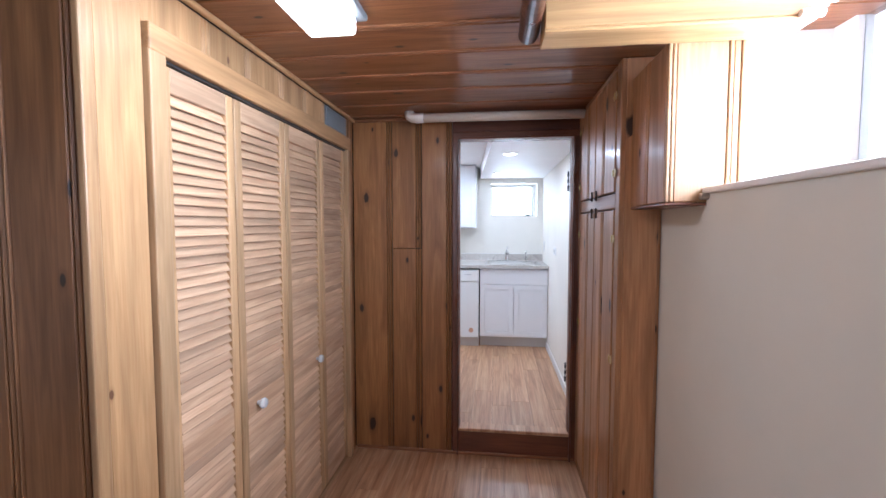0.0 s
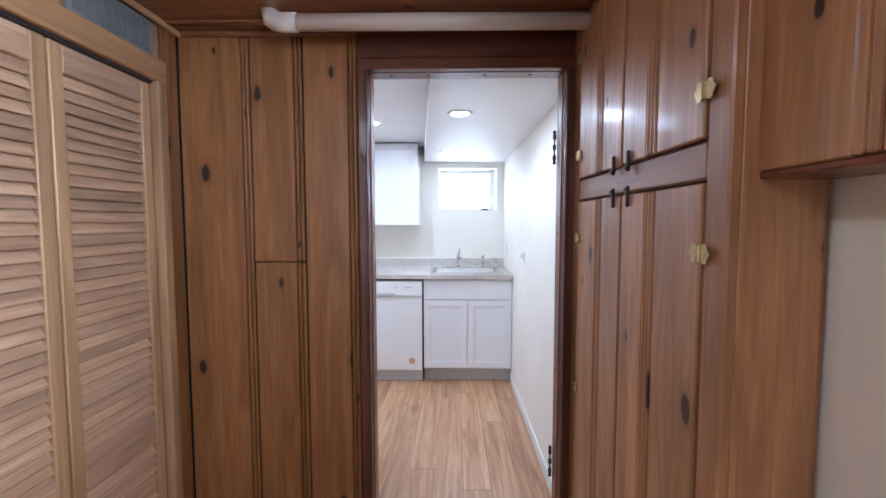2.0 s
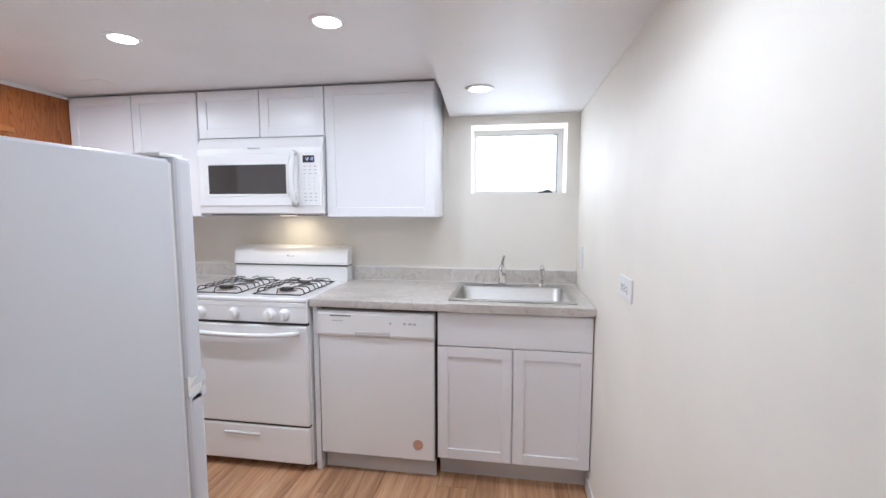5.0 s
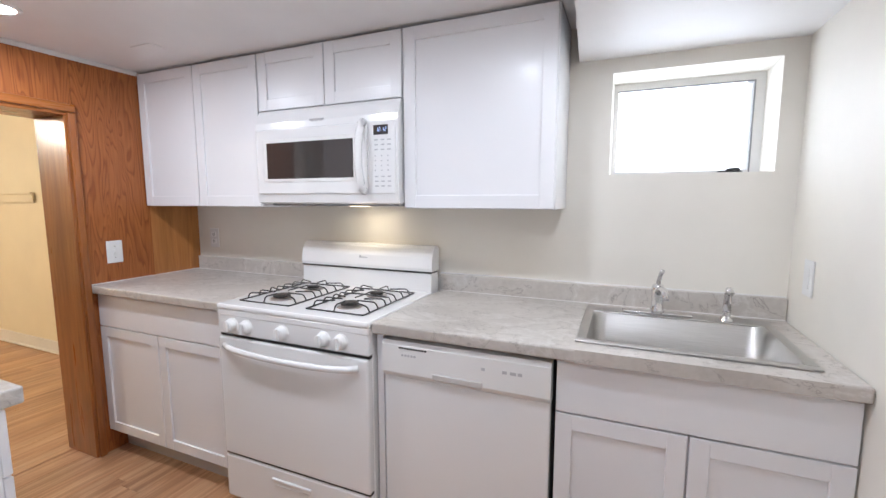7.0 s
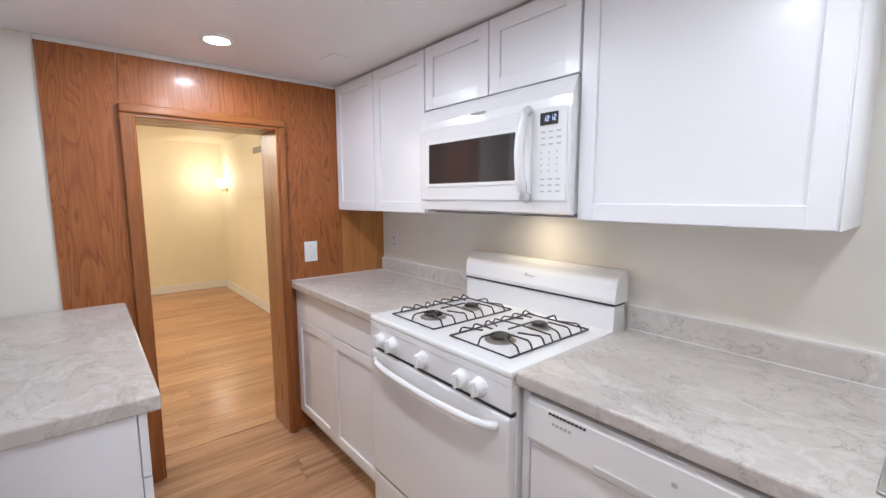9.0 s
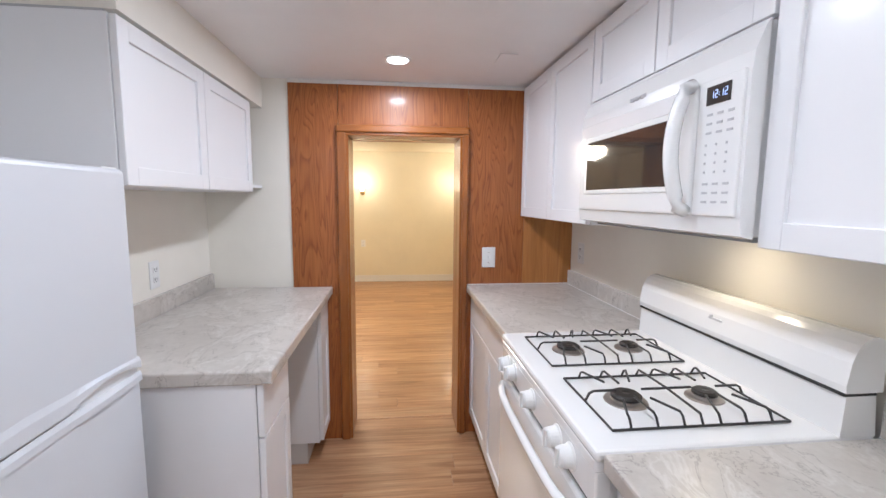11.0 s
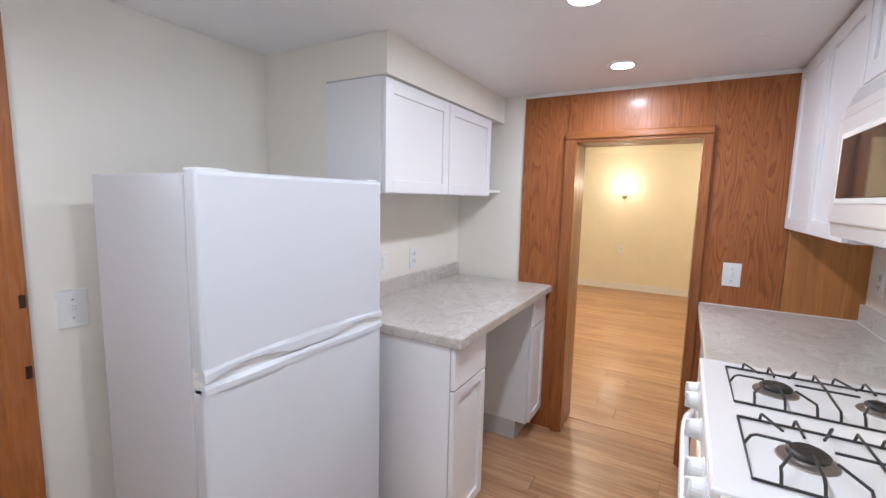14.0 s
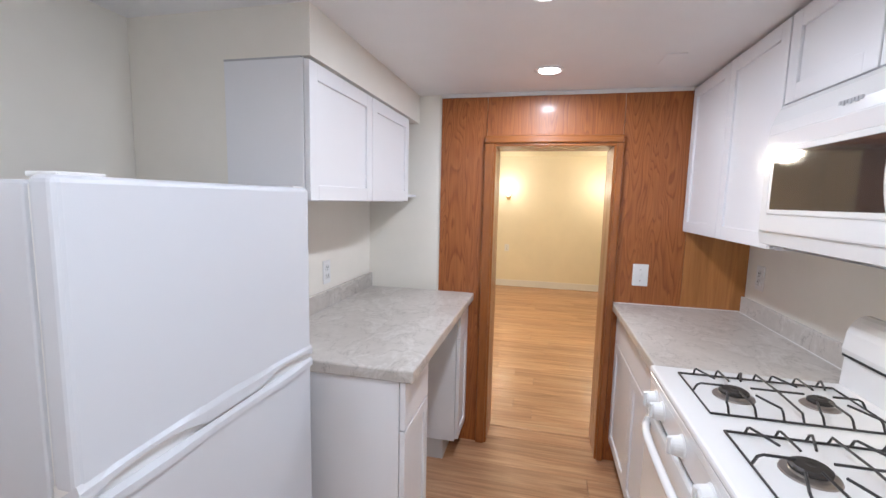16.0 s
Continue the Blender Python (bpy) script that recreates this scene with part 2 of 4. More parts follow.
def laminate_floor():
    m, t, b = material("oak_laminate", 0.33, 0, 0.2)
    rnd = t.nodes.new("ShaderNodeObjectInfo").outputs["Random"]
    fine = noisy(t, coords(t, (42, 1.3, 10)), 2.2, 5, 0.62, 0.5)
    wide = noisy(t, coords(t, (9, 0.55, 5)), 2, 4, 0.55, 1.3)
    col = ramp(t, wide, [(0.28, (0.32, 0.16, 0.08)), (0.48, (0.51, 0.295, 0.165)), (0.70, (0.62, 0.405, 0.245))])
    col = mixed(t, col, ramp(t, fine, [(0.28, (0.70, 0.66, 0.62)), (0.6, (1.04, 1.03, 1.02))]), 1.0, "MULTIPLY")
    col = mixed(t, col, ramp(t, rnd, [(0.0, (0.86, 0.84, 0.82)), (1.0, (1.10, 1.09, 1.08))]), 1.0, "MULTIPLY")
    t.links.new(col, b.inputs["Base Color"])
    bumped(t, b, fine, 0.12)
    return m


oak = laminate_floor()
dark_glass, _t, _b = material("dark_oven_glass", 0.05)
_b.inputs["Base Color"].default_value = (0.045, 0.038, 0.036, 1)
_b.inputs["Specular IOR Level"].default_value = 0.9
glass, _t, _b = material("window_glass", 0.02)
_b.inputs["Transmission Weight"].default_value = 1.0


def glowing(name, colour, strength):
    m, t, b = material(name, 0.4)
    b.inputs["Base Color"].default_value = (0.8, 0.8, 0.8, 1)
    b.inputs["Emission Color"].default_value = (*colour, 1)
    b.inputs["Emission Strength"].default_value = strength
    return m


can_glow = glowing("downlight_lens", (1, 0.98, 0.95), 9)
tube_glow = glowing("fluorescent_diffuser", (1, 0.97, 0.90), 7)
shade_glow = glowing("sconce_glass", (1.0, 0.80, 0.50), 6)
digit_glow = glowing("blue_digits", (0.12, 0.35, 1.0), 0.8)


def outdoors():
    m, t, b = material("bright_outdoors", 1.0)
    b.inputs["Base Color"].default_value = (0, 0, 0, 1)
    n = noisy(t, coords(t, (1, 1, 1), False), 3.5, 7, 0.7, 0.6)
    col = ramp(t, n, [(0.34, (0.62, 0.68, 0.64)), (0.46, (0.95, 0.97, 1.0))])
    t.links.new(col, b.inputs["Emission Color"])
    b.inputs["Emission Strength"].default_value = 1.5
    return m


outside = outdoors()

# ---- mesh helpers ----
ORIGIN = {}


def box(bm, x0, x1, y0, y1, z0, z1, bevel=0.0, seg=1):
    lo, hi = Vector((min(x0, x1), min(y0, y1), min(z0, z1))), Vector((max(x0, x1), max(y0, y1), max(z0, z1)))
    g = bmesh.ops.create_cube(bm, size=1.0, matrix=Matrix.Translation((lo + hi) / 2) @ Matrix.Diagonal((*(hi - lo), 1)))
    if bevel > 0:
        es = list({e for v in g["verts"] for e in v.link_edges})
        bmesh.ops.bevel(bm, geom=es, offset=bevel, segments=seg, profile=0.5, affect="EDGES")
    return bm


def boxes(*specs):
    bm = bmesh.new()
    for s in specs:
        box(bm, *s)
    return bm


def cyl(bm, m, r, h, n=20, r2=None, bevel=0.0):
    """A cylinder along local z from 0 to h at the pose m."""
    g = bmesh.ops.create_cone(bm, cap_ends=True, segments=n, radius1=r, radius2=r if r2 is None else r2, depth=h, matrix=m @ Matrix.Translation((0, 0, h / 2)))
    if bevel:
        caps = [e for f in {f for v in g["verts"] for f in v.link_faces} if len(f.verts) > 4 for e in f.edges]
        bmesh.ops.bevel(bm, geom=caps, offset=bevel, segments=2, profile=0.5, affect="EDGES")
    return bm


def lathe(bm, m, profile, n=20):
    """A turned solid about local z from (radius, height) pairs."""
    rings = []
    for r, h in profile:
        rings.append([bm.verts.new(m @ Vector((r * math.cos(2 * math.pi * i / n), r * math.sin(2 * math.pi * i / n), h))) for i in range(n)])
    for a, b in zip(rings, rings[1:]):
        for i in range(n):
            bm.faces.new((a[i], a[(i + 1) % n], b[(i + 1) % n], b[i]))
    bm.faces.new(rings[0][::-1])
    bm.faces.new(rings[-1])
    return bm


def tube(bm, pts, r, n=6):
    """A round wire through the points."""
    pts = [Vector(p) for p in pts]
    rings = []
    for i, p in enumerate(pts):
        d = (pts[min(i + 1, len(pts) - 1)] - pts[max(i - 1, 0)]).normalized()
        u = d.cross(Vector((0, 0, 1)) if abs(d.z) < 0.9 else Vector((1, 0, 0))).normalized()
        w = d.cross(u)
        rings.append([bm.verts.new(p + r * (math.cos(2 * math.pi * k / n) * u + math.sin(2 * math.pi * k / n) * w)) for k in range(n)])
    for a, b in zip(rings, rings[1:]):
        for k in range(n):
            bm.faces.new((a[k], a[(k + 1) % n], b[(k + 1) % n], b[k]))
    bm.faces.new(rings[0][::-1])
    bm.faces.new(rings[-1])
    return bm


def extruded(bm, outline, x0, x1):
    """A prism along x with the (y, z) outline."""
    a = [bm.verts.new((x0, y, z)) for y, z in outline]
    b = [bm.verts.new((x1, y, z)) for y, z in outline]
    n = len(outline)
    for i in range(n):
        bm.faces.new((a[i], a[(i + 1) % n], b[(i + 1) % n], b[i]))
    bm.faces.new(a[::-1])
    bm.faces.new(b)
    return bm


def mesh_of(name, bm, mat, off=(0, 0, 0), smooth=False):
    bmesh.ops.recalc_face_normals(bm, faces=bm.faces)
    bm.transform(Matrix.Translation(-Vector(off)))
    me = bpy.data.meshes.new(name)
    bm.to_mesh(me)
    bm.free()
    me.materials.append(mat)
    if smooth:
        for p in me.polygons:
            p.use_smooth = True
    return me


def thing(name, at, label, category, group="", kind=""):
    ob = new(name)
    ob.location = at
    ob.empty_display_size = 0.05
    ORIGIN[ob.name] = Vector(at)
    return tagged(ob, label, category, group, kind)


def part(name, bm, mat, parent, label="", smooth=False):
    off = ORIGIN[parent.name]
    ob = new(name, mesh_of(name, bm, mat, off, smooth))
    ob.parent = parent
    ORIGIN[ob.name] = off
    return tagged(ob, label)


def solid(name, bm, mat, label="", category="", kind="", at=(0, 0, 0), group="", smooth=False):
    """One mesh as a thing of its own, with its origin at at."""
    ob = new(name, mesh_of(name, bm, mat, at, smooth))
    ob.location = at
    ORIGIN[ob.name] = Vector(at)
    return tagged(ob, label, category, group, kind)


def piece(name, me, parent, at):
    """A repeat on shared mesh data under a piece of the setting or a thing."""
    ob = new(name, me)
    ob.parent = parent
    ob.location = Vector(at) - ORIGIN[parent.name]
    return ob


# turned builders: local x along the front, local -y out of it
FACE_EAST = pose(0, 0, 0, 0, 0, 90)    # local (u, d, z) -> world (-d, u, z)
FACE_WEST = pose(0, 0, 0, 0, 0, -90)   # local (u, d, z) -> world (d, -u, z)


def turned(bm, m):
    bm.transform(m)
    return bm


# ---- setting: kitchen ----
S = dict(kind="structure")
WT = 0.2
kitchen_floor = solid("floor_kitchen", boxes((XW - 0.22, XE + 0.1, YS - 0.05, YN + 0.1, -0.06, -0.012)), dark_gap, "kitchen floor of oak laminate planks", "floor", **S)
far_floor = solid("floor_next_room", boxes((FAR - 0.1, XW - 0.22, 1.9, 5.9, -0.06, -0.012)), dark_gap, "warm oak laminate floor of the next room", "floor", **S)
low_floor = solid("floor_passage", boxes((-3.2, 2.1, -2.7, YP + 0.05, LOW - 0.06, LOW - 0.012)), dark_gap, "oak laminate floor of the panelled passage", "floor", **S)

# north wall with its window opening
WX0, WX1, WZ0, WZ1 = 0.68, 1.237, 1.455, 1.855
solid("wall_north", boxes((XW - 0.2, WX0, YN, YN + 0.3, 0, CEIL + 0.1), (WX1, XE + 0.2, YN, YN + 0.3, 0, CEIL + 0.1),
                          (WX0, WX1, YN, YN + 0.3, 0, WZ0), (WX0, WX1, YN, YN + 0.3, WZ1, CEIL + 0.1)), wall_white, "off-white painted kitchen wall with a small window", "wall", **S)
solid("wall_east", boxes((XE, XE + 0.1, YS, YN, -0.02, CEIL + 0.1)), wall_white, "plain off-white painted kitchen wall", "wall", **S)
# south wall with the doorway
DX0, DX1, DZ1 = 0.507, 1.212, 1.895
solid("wall_south", boxes((-0.563, DX0 - 0.02, YP + 0.004, YS, 0, CEIL + 0.1), (DX1 + 0.02, XE + 0.12, YP + 0.004, YS, 0, CEIL + 0.1),
                          (DX0 - 0.02, DX1 + 0.02, YP + 0.004, YS, DZ1 + 0.02, CEIL + 0.1), (XC - 0.9, DX0 - 0.02, YP + 0.004, YS, LOW, 0)), wall_white, "off-white kitchen wall beside the fridge", "wall", **S)
CHX, CHY = -0.565, 3.575
solid("wall_chase", boxes((XW - 0.1, CHX, YS - 0.1, CHY, 0, CEIL + 0.1)), wall_white, "off-white boxed-out wall behind the short counter", "wall", **S)
solid("soffit", boxes((XW, CHX + 0.002, CHY, 3.884, 1.889, CEIL + 0.05)), wall_white, "off-white soffit box over the wall cabinet", "soffit", **S)
# west wall: plaster and plywood with the opening
OY0, OY1, OZ = 4.335, 4.955, 1.755
solid("wall_west", boxes((XW - 0.2, XW, CHY, OY0 - 0.02, 0, CEIL + 0.1), (XW - 0.2, XW, OY1 + 0.02, YN, 0, CEIL + 0.1),
                         (XW - 0.2, XW, OY0 - 0.02, OY1 + 0.02, OZ + 0.02, CEIL + 0.1)), wall_white, "off-white wall round the opening to the next room", "wall", **S)
pw = thing("plywood_panelling", (XW, 4.6, 0), "orange varnished plywood panelling round the open doorway", "panelling", **S)
part("panel", boxes((XW + 0.0, XW + 0.008, 4.02, OY0 - 0.055, 0, CEIL - 0.02)), ply, pw)
part("panel", boxes((XW, XW + 0.008, OY0 - 0.053, OY1 + 0.044, OZ + 0.05, CEIL - 0.02)), ply, pw)
part("panel", boxes((XW, XW + 0.008, OY1 + 0.046, 5.335, 0, CEIL - 0.02)), ply, pw)
part("panel", boxes((XW, XW + 0.006, 5.337, YN - 0.001, 0.9, 1.5)), orange_pale, pw, "paler wood strip under the wall cabinets")
ca = thing("door_casing_west", (XW, 4.65, 0), "orange varnished wooden casing of the open doorway", "door frame", **S)
part("jamb", boxes((XW - 0.24, XW + 0.02, OY0 - 0.03, OY0, 0, OZ, 0.004)), orange_z, ca)
part("jamb", boxes((XW - 0.24, XW + 0.02, OY1, OY1 + 0.03, 0, OZ, 0.004)), orange_z, ca)
part("head", boxes((XW - 0.24, XW + 0.02, OY0 - 0.03, OY1 + 0.03, OZ, OZ + 0.03, 0.004)), orange_y, ca)
for y0, y1 in ((OY0 - 0.062, OY0 - 0.012), (OY1 + 0.012, OY1 + 0.047)):
    part("casing", boxes((XW, XW + 0.032, y0, y1, 0, OZ + 0.015, 0.007, 2)), orange_z, ca)
part("casing", boxes((XW, XW + 0.034, OY0 - 0.062, OY1 + 0.047, OZ + 0.016, OZ + 0.056, 0.007, 2)), orange_y, ca)
solid("threshold", boxes((XW - 0.235, XW - 0.195, OY0, OY1, -0.012, 0.006, 0.003)), oak, "oak strip across the open doorway", "threshold", **S)
solid("ceiling_kitchen", boxes((XW - 0.05, XE + 0.05, YS, YN + 0.05, CEIL, CEIL + 0.1)), ceiling_paint, "smooth white kitchen ceiling", "ceiling", **S)
# the drop along the east wall, a little wider at the sink
bm = bmesh.new()
low = [bm.verts.new((x, y, DROP)) for x, y in ((0.725, YS), (XE, YS), (XE, YN), (0.548, YN))]
high = [bm.verts.new((v.co.x, v.co.y, CEIL + 0.02)) for v in low]
bm.faces.new(low[::-1])
bm.faces.new(high)
for k in range(4):
    bm.faces.new((low[k], low[(k + 1) % 4], high[(k + 1) % 4], high[k]))
solid("ceiling_drop", bm, ceiling_paint, "lowered white ceiling along the kitchen wall", "ceiling", **S)
solid("trim_crown", boxes((XW + 0.008, XW + 0.02, 4.02, 5.315, CEIL - 0.022, CEIL - 0.001, 0.003)), trim_white, "thin white strip above the plywood", "trim", **S)
solid("baseboard", boxes((XE - 0.012, XE, YS, 5.1, 0, 0.07, 0.004)), trim_white, "low white baseboard of the kitchen wall", "baseboard", **S)
solid("ceiling_patch", boxes((-1.365, -1.225, 5.05, 5.13, CEIL - 0.004, CEIL, 0.002)), ceiling_paint, "flat white cover plate on the ceiling", "cover plate", **S)

# kitchen window
wi = thing("window_kitchen", ((WX0 + WX1) / 2, YN + 0.2, WZ0), "small white basement window, bright daylight outside", "window", **S)
fx0, fx1, fz0, fz1, fy = WX0, WX1, WZ0, WZ1, YN + 0.2
part("window_frame", boxes((fx0, fx0 + 0.02, fy, fy + 0.05, fz0, fz1), (fx1 - 0.035, fx1, fy, fy + 0.05, fz0, fz1),
                           (fx0 + 0.02, fx1 - 0.035, fy, fy + 0.05, fz1 - 0.03, fz1), (fx0 + 0.02, fx1 - 0.035, fy, fy + 0.05, fz0, fz0 + 0.02)), trim_white, wi)
part("gasket", boxes((fx0 + 0.02, fx1 - 0.035, fy - 0.003, fy + 0.006, fz1 - 0.034, fz1 - 0.029), (fx1 - 0.039, fx1 - 0.034, fy - 0.003, fy + 0.006, fz0, fz1 - 0.03)), grey_metal, wi)
p = part("pane", boxes((fx0 + 0.02, fx1 - 0.035, fy + 0.02, fy + 0.026, fz0 + 0.02, fz1 - 0.03)), glass, wi)
p.visible_shadow = False
part("latch", boxes((1.09, 1.175, fy - 0.03, fy, fz0 + 0.002, fz0 + 0.016, 0.004), (1.12, 1.165, fy - 0.04, fy, fz0 + 0.012, fz0 + 0.026, 0.004)), black_iron, wi, "dark window latch")
solid("backdrop_north", boxes((-0.6, 2.6, YN + 1.0, YN + 1.02, 0.6, 3.2)), outside, "bright overexposed greenery and sky outdoors", "backdrop", **S)

# ---- setting: next room ----
for nm, s in (("wall_far", (FAR - 0.1, FAR, 1.9, 5.86, 0, 2.3)), ("wall_far_north", (FAR, XW - 0.2, 5.76, 5.86, 0, 2.3)),
              ("wall_far_south", (FAR, XW - 0.2, 1.9, 2.0, 0, 2.3))):
    solid(nm, boxes(s), wall_cream, "cream painted wall of the next room", "wall", **S)
solid("wall_far_east", boxes((XW - 0.24, XW - 0.201, 2.0, OY0 - 0.032, 0, 2.3), (XW - 0.24, XW - 0.201, OY1 + 0.032, 5.76, 0, 2.3),
                             (XW - 0.24, XW - 0.201, OY0 - 0.032, OY1 + 0.032, OZ + 0.032, 2.3)), wall_cream, "cream wall beside the opening", "wall", **S)
solid("ceiling_next_room", boxes((FAR - 0.1, XW - 0.2, 1.9, 5.86, 2.2, 2.3)), wall_cream, "cream ceiling of the next room", "ceiling", **S)
for nm, s in (("baseboard", (FAR, FAR + 0.014, 2.0, 5.76, 0, 0.11, 0.004)), ("baseboard", (FAR + 0.014, XW - 0.25, 5.746, 5.76, 0, 0.11, 0.004)),
              ("trim", (FAR + 0.014, FAR + 0.028, 2.0, 5.745, 0, 0.02, 0.006)), ("trim", (FAR + 0.03, XW - 0.25, 5.73, 5.745, 0, 0.02, 0.006))):
    solid(nm, boxes(s), trim_white, "white moulded baseboard of the next room", "baseboard", **S)

# ---- setting: panelled passage ----
solid("wall_passage_back", boxes((-3.2, 2.1, -2.8, -2.7, LOW, 2.3)), passage_paint, "plain painted wall behind", "wall", **S)
solid("wall_passage_west", boxes((-3.3, -3.2, -2.8, 1.3, LOW, 2.3)), passage_paint, "plain painted wall", "wall", **S)
LEDGE, XL = 1.475, 1.432
solid("wall_passage_east", boxes((XL, 2.02, -2.7, YP, LOW, LEDGE - 0.02), (2.0, 2.1, -2.7, YP, LEDGE - 0.02, 2.3)), passage_paint, "grey-white painted half wall below the window ledge", "wall", **S)
solid("window_ledge", boxes((XL - 0.014, 2.0, -2.7, 2.20, LEDGE - 0.02, LEDGE, 0.005, 2)), trim_white, "white painted deep window ledge", "window sill", **S)
solid("wall_window_return", boxes((1.54, 2.0, 2.06, 2.2, LEDGE, 2.3)), trim_white, "white window reveal", "wall", **S)
w2 = thing("window_passage", (1.95, 0.9, LEDGE), "wide white basement window, bright daylight outside", "window", **S)
part("window_frame", boxes((1.92, 1.98, 1.96, 2.06, LEDGE, 2.12, 0.004), (1.92, 1.98, -0.3, -0.2, LEDGE, 2.12, 0.004), (1.92, 1.98, -0.2, 1.96, LEDGE, LEDGE + 0.06, 0.004),
                           (1.92, 1.98, -0.2, 1.96, 2.06, 2.12, 0.004)), trim_white, w2)
p = part("pane", boxes((1.945, 1.951, -0.2, 1.96, LEDGE + 0.06, 2.06)), glass, w2)
p.visible_shadow = False
solid("backdrop_east", boxes((1.985, 1.99, -1.2, 2.05, LEDGE, 2.25)), outside, "bright overexposed daylight outdoors", "backdrop", **S)

ceiling = bmesh.new()
y = -2.7
widths = (0.245, 0.228, 0.252, 0.236)
k = 0
while y < YP:
    w = widths[k % 4]
    k += 1
    y1 = min(y + w, YP + 0.002)
    box(ceiling, -3.2, 2.0, y + 0.006, y1 - 0.006, CEIL_P, CEIL_P + 0.02, 0.004)
    box(ceiling, -3.2, 2.0, y1 - 0.03, y1 - 0.017, CEIL_P - 0.007, CEIL_P + 0.01, 0.003)
    y = y1
box(ceiling, -3.2, 2.0, -2.7, YP, CEIL_P + 0.021, CEIL_P + 0.1)
solid("ceiling_passage", ceiling, pine_x, "dark varnished knotty pine board ceiling", "ceiling", **S)
solid("trim_ceiling", boxes((XC, XC + 0.02, 1.24, YP - 0.02, CEIL_P - 0.022, CEIL_P - 0.001, 0.006, 2), ), pale_y, "pale pine moulding under the ceiling", "trim", **S)
solid("trim_ceiling", boxes((XC + 0.02, 0.43, YP - 0.034, YP - 0.012, CEIL_P - 0.022, CEIL_P - 0.001, 0.006, 2)), pine_x, "pine moulding under the ceiling", "trim", **S)

# panelled end wall: boards with beaded edges
end_wall = solid("wall_panelled", boxes((XC - 0.1, 0.455, YP - 0.004, YP + 0.003, LOW, CEIL_P)), dark_gap, "knotty pine board wall beside the doorway", "wall", **S)


def board_pieces(w, h, mat, parent, at, depth=0.016):
    """An upright board with two beads at its right edge, its base at at, facing -y."""
    for nm, a, b, bev in (("board", 0.002, w - 0.034, 0.003), ("bead", w - 0.031, w - 0.018, 0.005), ("bead", w - 0.015, w - 0.002, 0.005)):
        piece(nm, mesh_of(nm, boxes((a, b, -depth, 0, 0, h, bev)), mat), parent, at)


for x0, x1, z0, z1 in ((XC, 0.058, LOW, CEIL_P), (0.06, 0.255, LOW, 1.195), (0.06, 0.255, 1.198, CEIL_P), (0.257, 0.457, LOW, CEIL_P)):
    board_pieces(x1 - x0, z1 - z0, pine_z, end_wall, (x0, YP - 0.004, z0))
solid("baseboard", boxes((XC + 0.01, 1.25, YP - 0.034, YP - 0.02, LOW, LOW + 0.022, 0.005)), pine_x, "thin pine quarter-round on the floor", "baseboard", **S)

# doorway frame between passage and kitchen
df = thing("door_frame", (0.855, YP, 0), "dark red-brown stained wooden doorway frame with no door", "door frame", **S)
for x0, x1, s in ((0.459, DX0 - 0.004, 1), (DX1 + 0.004, DX1 + 0.05, -1)):
    part("casing", boxes((x0, x1, YP - 0.03, YP - 0.004, LOW, DZ1 + 0.05, 0.006, 2),
                         ((x0 + 0.034 if s > 0 else x0), (x1 if s > 0 else x1 - 0.034), YP - 0.048, YP - 0.03, LOW, DZ1 + 0.005, 0.006, 2)), trim_z, df)
part("casing", boxes((0.459, DX1 + 0.05, YP - 0.032, YP - 0.006, DZ1 + 0.002, DZ1 + 0.048, 0.006, 2), (DX0 - 0.01, DX1 + 0.01, YP - 0.05, YP - 0.03, DZ1, DZ1 + 0.014, 0.005, 2)), red_x, df)
part("jamb", boxes((DX0 - 0.022, DX0, YP - 0.01, YS + 0.012, 0, DZ1, 0.003)), jamb_z, df)
part("jamb", boxes((DX1, DX1 + 0.022, YP - 0.01, YS + 0.012, 0, DZ1, 0.003)), jamb_z, df)
part("head", boxes((DX0 - 0.022, DX1 + 0.022, YP - 0.01, YS + 0.012, DZ1, DZ1 + 0.02, 0.003)), red_x, df)
part("header_board", boxes((0.459, DX1 + 0.05, YP - 0.02, YP - 0.003, DZ1 + 0.05, CEIL_P - 0.001, 0.003)), red_x, df, "stained board above the doorway")
part("riser", boxes((0.459, DX1 + 0.05, YP - 0.022, YP - 0.001, LOW, -0.02, 0.003)), red_x, df, "stained riser of the step up")
part("sill", boxes((DX0 - 0.02, DX1 + 0.02, YP - 0.03, YS + 0.01, -0.02, 0.002, 0.004)), oak, df, "oak nosing of the step")
part("kitchen_casing", boxes((0.312, DX0 - 0.023, YS, YS + 0.018, 0, DZ1 + 0.02, 0.004)), orange_z, df, "orange-brown casing on the kitchen face")
for z in (0.87, 1.09):
    part("strike_plate", boxes((0.318, 0.334, YS + 0.0175, YS + 0.0195, z - 0.02, z + 0.02, 0.001)), bronze, df, "dark bronze strike plate")
for z in (0.22, 0.75, 1.28, 1.62):
    bmw = cyl(bmesh.new(), pose(DX0 - 0.001, YP + 0.025, z, 0, 90, 0), 0.007, 0.002, 10)
    part("screw", bmw, bronze, df)
    bmw = cyl(bmesh.new(), pose(DX1 + 0.001, YP + 0.025, z + 0.02, 0, -90, 0), 0.007, 0.002, 10)
    part("screw", bmw, bronze, df)
for x in (0.58, 0.72, 0.93, 1.10):
    part("screw", cyl(bmesh.new(), pose(x, YP + 0.02, DZ1 - 0.004), 0.006, 0.006, 10), bronze, df)
